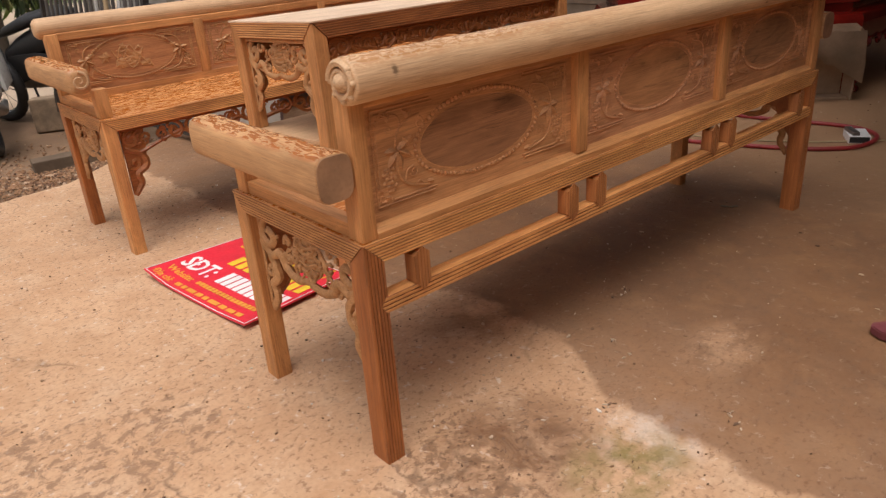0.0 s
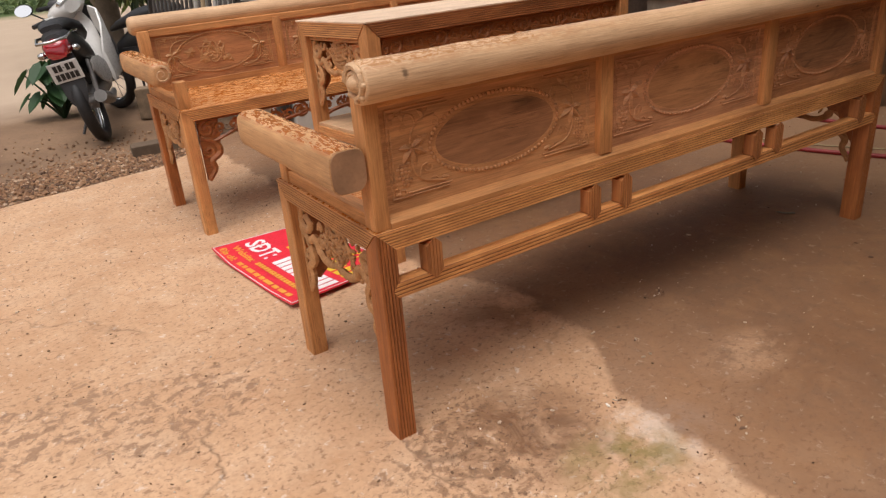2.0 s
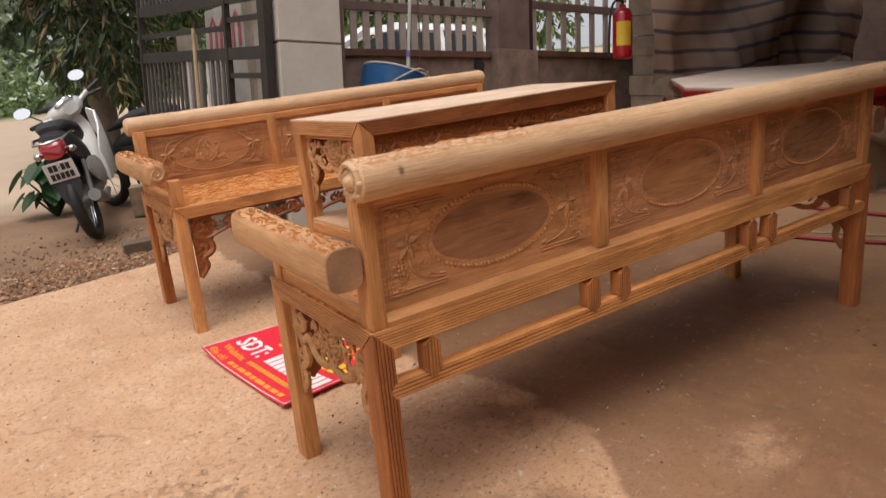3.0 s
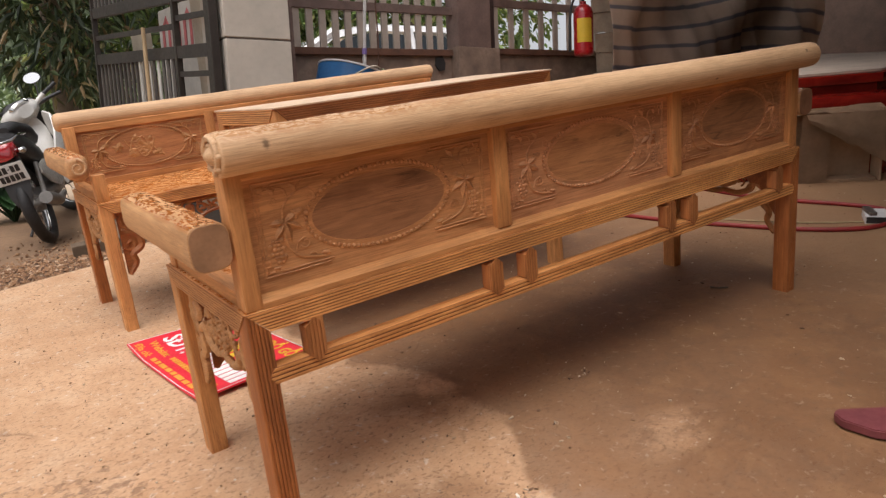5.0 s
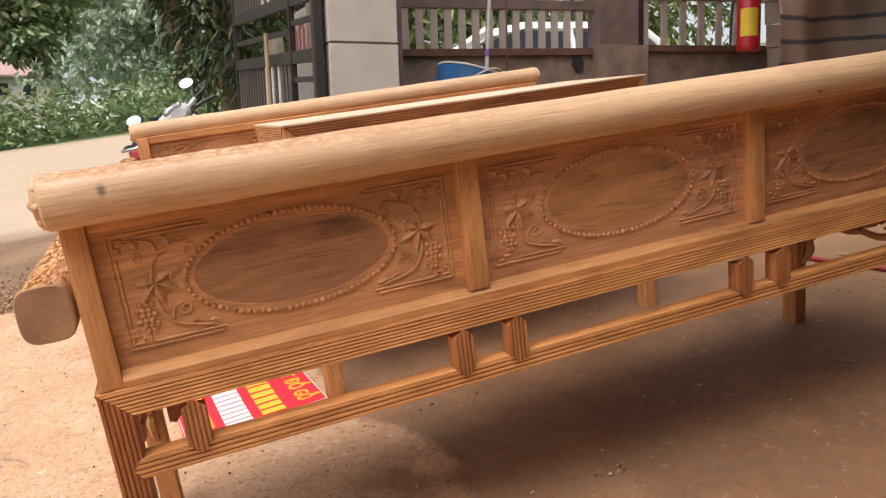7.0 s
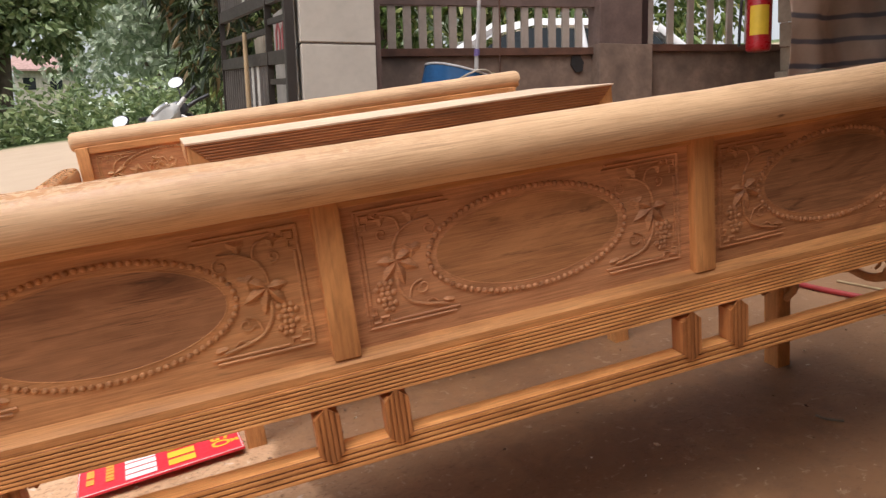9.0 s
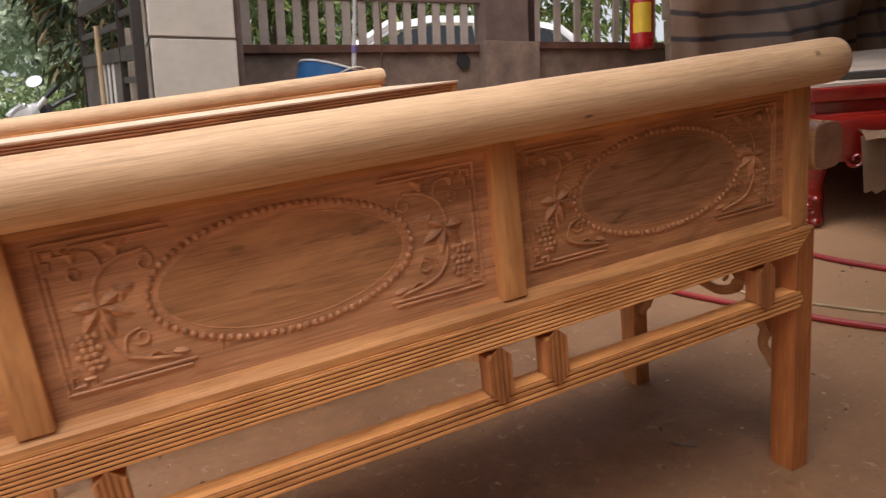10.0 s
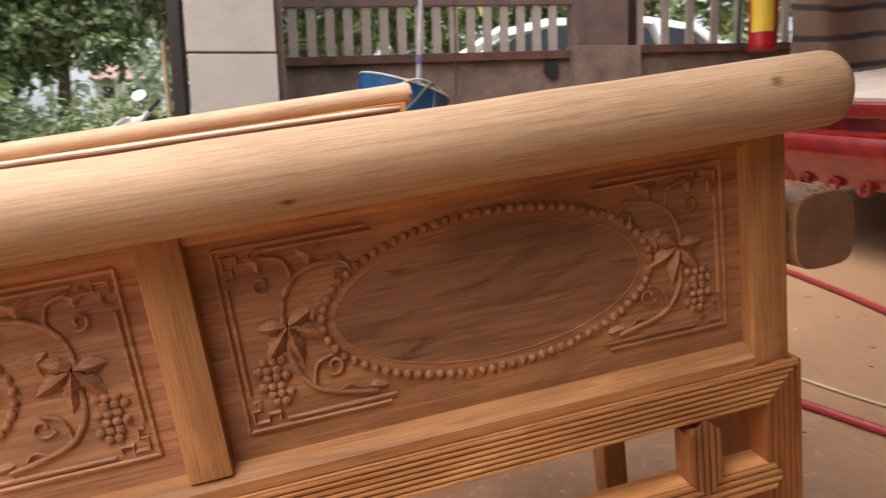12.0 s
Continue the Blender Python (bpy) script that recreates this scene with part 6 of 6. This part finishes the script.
for i in range(nu + 1):
    for j in range(nv + 1):
        u, v = i / nu, j / nv
        x = 3.88 + 2.95 * u
        slant = u * 3.0 - v * 1.1
        fold = 0.04 * math.sin(u * 34 + 2.0 * math.sin(u * 9) + v * 2) + 0.02 * math.sin(u * 71 + v * 5) + 0.085 * math.sin(slant * 4.2 + 0.6 * math.sin(v * 7)) + 0.025 * noise.noise((u * 9, v * 6, 1))
        low = 0.50 - 0.10 * u + 0.06 * math.sin(u * 9) + 0.03 * math.sin(u * 23)
        z = low + (1.62 - low) * v
        y = 2.60 + fold * min(1.0, 0.25 + 6 * u) * (1.15 - 0.8 * v) - 0.07 * (1 - v)
        x += 0.10 * v * (0.5 - u) + 0.05 * math.sin(v * 5 + u * 14) * (1 - v)
        grid[i, j] = bm.verts.new((x, y, z))
        where[grid[i, j]] = (u * 2.95, z + 0.10 * math.sin(u * 5.0 + 0.5) + 0.16 * max(0.0, u - 0.25) * (1.2 - v) * 2)
for i in range(nu):
    for j in range(nv):
        bm.faces.new((grid[i, j], grid[i + 1, j], grid[i + 1, j + 1], grid[i, j + 1]))
back = [bm.verts.new((grid[i, nv].co.x, 3.38, 1.60)) for i in range(nu + 1)]
for i, q in enumerate(back):
    where[q] = (i / nu * 2.95, 2.4)
for i in range(nu):
    bm.faces.new((grid[i, nv], grid[i + 1, nv], back[i + 1], back[i]))
for face in bm.faces:
    for loop in face.loops:
        loop[cloth].uv = where[loop.vert]
bmesh.ops.solidify(bm, geom=list(bm.faces), thickness=0.006)
solo("blanket", bm, M["blanket"], FLOOR.copy(), "brown blanket with grey stripes draped over timber", "blanket", smooth=60)

# ---- red lacquered low table ----
m = Nodes("red_lacquer")
v = m.coords((1, 1, 2))
grain = m.noise(v, 6.0, 5, 0.6, 1.2)
col = m.mix(m.ramp(grain, [(0.35, 0.0), (0.65, 1.0)]), (0.155, 0.007, 0.005), (0.25, 0.014, 0.008))
M["lacquer"] = m.set(Base_Color=col, Roughness=0.14, Coat_Weight=0.8, Coat_Roughness=0.05)
th = thing("lacquered_table", "glossy red lacquered eight-sided low table with curved legs", "table", FLOOR @ pose(3.235, 1.065, 0))
SIDE = 0.75
corners = [Vector((0, 0, 0))]
for k in range(7):
    corners.append(corners[-1] + SIDE * Vector((math.cos(radians(45 * k - 45)), math.sin(radians(45 * k - 45)), 0)))
centre = sum(corners, Vector()) / 8
reach = SIDE / 2 / math.tan(radians(22.5))


def ring(z, inset):
    return [centre + (c - centre) * (1 - inset / reach) + Vector((0, 0, z)) for c in corners]


for name, steps in (("tabletop", ((0.488, 0.058), (0.496, 0.044), (0.528, 0.040), (0.542, 0.043), (0.548, 0.052))), ("waist", ((0.446, 0.078), (0.487, 0.078))), ("apron", ((0.258, 0.034), (0.32, 0.008), (0.375, 0.0), (0.415, 0.002), (0.436, 0.016), (0.447, 0.050)))):
    bm = B()
    loft(bm, [ring(z, inset) for z, inset in steps])
    part(name, bm, M["lacquer"], th, smooth=35)
for k, c in enumerate(corners):
    out = (c - centre).normalized()
    side = Vector((-out.y, out.x, 0))
    bm = B()
    secs = []
    for z, w, thick, off in ((0.345, 0.080, 0.10, 0.016), (0.30, 0.076, 0.11, 0.010), (0.25, 0.066, 0.10, 0.012), (0.20, 0.052, 0.08, 0.018), (0.16, 0.044, 0.07, 0.018), (0.13, 0.050, 0.075, 0.010), (0.10, 0.052, 0.08, 0.004), (0.06, 0.050, 0.08, 0.006), (0.03, 0.056, 0.085, 0.0), (0.008, 0.054, 0.08, 0.002), (0.0, 0.044, 0.07, 0.010)):
        secs.append([c - out * (off + thick / 2) + out * (thick / 2 * q) + side * p + Vector((0, 0, z)) for p, q in log_section(w, 1.0, 14, 2.6)])
    loft(bm, secs)
    leg = part("leg", bm, M["lacquer"], th, smooth=60)
    bm = B()
    for p, z, r, flat in ((-0.030, 0.022, 0.024, 0.9), (0.0, 0.022, 0.025, 0.9), (0.030, 0.022, 0.024, 0.9), (-0.030, 0.118, 0.022, 0.7), (0.030, 0.118, 0.022, 0.7), (0.0, 0.085, 0.024, 0.8), (-0.022, 0.062, 0.018, 0.6), (0.022, 0.062, 0.018, 0.6)):
        ball(bm, c - out * 0.016 + side * p + Vector((0, 0, z)), r, 8, (1, 1, flat))
    part("carved_mask", bm, M["lacquer"], leg, smooth=80)
for k in range(8):
    a, b = ring(0, 0.014)[k], ring(0, 0.014)[(k + 1) % 8]
    along = (b - a).normalized()
    for i in range(4):
        pts = spiral(SIDE * (0.22 + 0.19 * i), 0.270, 0.034, 0.008, 180, 560, 14)
        bm = B()
        tube(bm, [a + along * u + Vector((0, 0, z)) for u, z in pts], 0.009, 6)
        part("apron_scroll", bm, M["lacquer"], th, smooth=60)
bm = B()
loft(bm, [ring(0.549, 0.060), ring(0.561, 0.060)])
solo("wooden_board", bm, plain("bare_plywood", (0.50, 0.40, 0.32), 0.7, vary=0.15), FLOOR @ pose(3.235, 1.065, 0), "pale bare wooden board lying on the red table", "board")
bm = B()
box(bm, 0.0, 0.24, 0.0, 0.05, 0.0, 0.028, 0.003)
solo("wooden_batten", bm, M["gate"], FLOOR @ pose(3.385, 1.15, 0.562, 0, 0, -58), "dark wooden batten lying on the red table", "batten")

# ---- cardboard, hose and litter ----
M["card"] = plain("worn_cardboard", (0.42, 0.27, 0.165), 0.9, vary=0.25)
th = thing("cardboard_box", "worn brown cardboard box with its flaps hanging", "box", FLOOR @ pose(3.262, 0.828, 0.015, 0, 0, -45))
for name, b in (("side", (0.485, 0.495, 0.0, 0.12, -0.015, 0.37)), ("back", (0.10, 0.48, 0.118, 0.126, -0.015, 0.37)), ("bottom", (0.12, 0.48, 0.02, 0.115, -0.015, 0.0))):
    bm = B()
    box(bm, *b, 0.002)
    part(name, bm, M["card"], th)


def sheet(bm, nu, nv, place, thick):
    """A thin bent sheet over u, v from 0 to 1."""
    grid = [[bm.verts.new(place(i / nu, j / nv)) for j in range(nv + 1)] for i in range(nu + 1)]
    for i in range(nu):
        for j in range(nv):
            bm.faces.new((grid[i][j], grid[i + 1][j], grid[i + 1][j + 1], grid[i][j + 1]))
    bmesh.ops.solidify(bm, geom=list(bm.faces), thickness=thick)


rag = lambda u, k: 0.012 * noise.noise((u * 9, k, 0)) + 0.006 * noise.noise((u * 31, k, 3))
bm = B()
sheet(bm, 12, 8, lambda u, v: Vector((-0.02 + 0.53 * u, -0.015 + 0.145 * v, 0.368 + 0.008 * math.sin(u * 5 + v * 3) - 0.012 * (1 - v) ** 3 + rag(u, v * 2))), 0.005)
part("top", bm, M["card"], th, smooth=50)
for u0, u1, y0, top, drop, lean, slant, k in ((-0.02, 0.11, 0.075, 0.360, 0.215, 0.01, 0.0, 1.0), (0.10, 0.25, 0.005, 0.352, 0.36, -0.01, 0.03, 5.0), (0.11, 0.51, -0.020, 0.358, 0.035, 0.03, 0.24, 3.0)):
    bm = B()
    sheet(bm, 10, 8, lambda u, v: Vector((u0 + (u1 - u0) * u + 0.02 * v * math.sin(k), y0 - lean * math.sin(v * 2.0) + 0.4 * rag(v, k), top - (drop + slant * u) * v * (1 + rag(u, k) * 4) + rag(u, k + 1))), 0.004)
    part("flap", bm, M["card"], th, smooth=50)
M["hose"] = plain("red_hose", (0.33, 0.03, 0.03), 0.45)
bm = B()
tube(bm, [(x, y, 0.010) for x, y in smooth_line([(2.30, 1.25), (2.36, 0.85), (2.44, 0.58), (2.50, 0.41), (2.545, 0.31), (2.60, 0.215), (2.70, 0.12), (2.83, 0.09), (2.95, 0.12), (3.02, 0.22), (3.02, 0.36), (2.98, 0.56), (2.95, 0.80), (2.985, 1.15), (3.02, 1.7)], 6)], 0.010, 8)
solo("air_hose", bm, M["hose"], FLOOR.copy(), "red rubber air hose looped on the floor", "hose", smooth=60)
M["cord"] = plain("pale_string", (0.50, 0.38, 0.22), 0.8)
bm = B()
tube(bm, [(x, y, 0.005) for x, y in smooth_line([(2.48, 0.85), (2.55, 0.60), (2.66, 0.36), (2.78, 0.20), (2.95, 0.0)], 6)], 0.004, 6)
solo("twine", bm, M["cord"], FLOOR.copy(), "thin pale twine lying on the floor", "twine")
th = thing("small_box", "small white box with a dark side on the floor", "box", FLOOR @ pose(2.86, 0.17, 0.0, 0, 0, 30))
bm = B()
box(bm, -0.07, 0.07, -0.045, 0.045, 0.0, 0.034, 0.003)
part("carton", bm, M["white"], th)
bm = B()
box(bm, -0.072, -0.0705, -0.04, 0.04, 0.004, 0.030)
part("side_print", bm, M["darkplastic"], th)
bm = B()
box(bm, -0.06, 0.05, 0.01, 0.04, 0.0345, 0.05, 0.003)
solo("small_tool", bm, M["alloy"], FLOOR @ pose(2.86, 0.17, 0.0, 0, 0, 40), "small grey tool lying on the white box", "tool")
M["maroon"] = plain("maroon_paint", (0.20, 0.05, 0.055), 0.5)
bm = B()
prism(bm, [(1.133, -0.532), (1.150, -0.505), (1.172, -0.500), (1.40, -0.70), (1.55, -0.86), (1.40, -0.95), (1.20, -0.72), (1.137, -0.60)], lambda u, v, w: Vector((u, v, w)), 0.004, 0.026)
bmesh.ops.bevel(bm, geom=list(bm.edges), offset=0.003, segments=2, affect="EDGES")
solo("maroon_board", bm, M["maroon"], FLOOR.copy(), "small maroon painted board lying on the floor", "board", smooth=40)
M["oldwood"] = plain("weathered_wood", (0.15, 0.10, 0.062), 0.9, vary=0.35)
bm = B()
box(bm, -0.25, 0.25, -0.06, 0.06, 0.0, 0.07, 0.006)
solo("wooden_block", bm, M["oldwood"], FLOOR @ pose(0.40, 3.42, -0.018 - dip(3.42), 0, 0, -6), "weathered wooden block lying on the gravel", "block")
bm = B()
tube(bm, [(1.73, 0.215, 0.004), (1.735, 0.19, 0.005), (1.762, 0.165, 0.004)], 0.003, 5)
solo("twig", bm, M["bark"], FLOOR.copy(), "short dark twig lying on the floor", "twig")
bm = B()
box(bm, -0.10, 0.10, -0.07, 0.07, 0.0, 0.24, 0.012)
solo("concrete_block", bm, plain("stained_block", (0.27, 0.19, 0.12), 0.9, vary=0.4, scale=12), FLOOR @ pose(0.62, 4.88, -0.018 - dip(4.88), 0, 0, -25), "stained brown concrete block standing on the gravel", "block")
m = Nodes("litter")
pick = m.add("NewGeometry").outputs["Random Per Island"]
M["litter"] = m.set(Base_Color=m.ramp(pick, [(0.0, (0.09, 0.05, 0.03)), (0.45, (0.28, 0.16, 0.09)), (0.65, (0.46, 0.33, 0.21)), (0.92, (0.60, 0.48, 0.36)), (1.0, (0.80, 0.74, 0.66))]), Roughness=0.8)
rnd = random.Random(12)
bm = B()
def chip(x, y, r, ratio):
    a = rnd.uniform(0, 6.28)
    e1, e2 = Vector((math.cos(a), math.sin(a), 0)) * r, Vector((-math.sin(a), math.cos(a), 0)) * r * ratio
    c = Vector((x, y, 0.0006))
    pts = [c + e1 * math.cos(w) * rnd.uniform(0.6, 1.1) + e2 * math.sin(w) * rnd.uniform(0.6, 1.1) for w in (0, 1.2, 2.4, 3.6, 5.0)]
    low = [bm.verts.new(p) for p in pts]
    high = [bm.verts.new(p + Vector((0, 0, rnd.uniform(0.001, 0.004)))) for p in pts]
    bm.faces.new(high), bm.faces.new(low[::-1])
    for i in range(5):
        bm.faces.new((low[i], low[(i + 1) % 5], high[(i + 1) % 5], high[i]))
for i in range(900):
    x, y = rnd.uniform(0.25, 4.2), rnd.uniform(-1.6, 2.2)
    chip(x, y, abs(rnd.gauss(0, 0.0035)) + 0.0012, rnd.uniform(0.25, 0.8))
for i in range(1500):
    x, y = rnd.uniform(-1.4, 0.55), rnd.uniform(-0.8, 2.6)
    chip(x, y, abs(rnd.gauss(0, 0.0022)) + 0.001, rnd.uniform(0.3, 0.8))
for x, y in ((0.924, 0.086), (0.94, 0.075), (0.955, 0.095), (0.90, 0.092), (0.70, -0.05), (0.672, -0.12), (0.44, -0.21), (0.47, -0.20), (0.62, -0.42), (0.60, -0.44)):
    for i in range(5):
        chip(x + rnd.gauss(0, 0.009), y + rnd.gauss(0, 0.006), rnd.uniform(0.003, 0.010), rnd.uniform(0.2, 0.5))
tagged(part("wood_chips", bm, M["litter"], None, "scattered pale wood chips and grit on the floor", m=FLOOR.copy()), kind="stuff", category="litter")
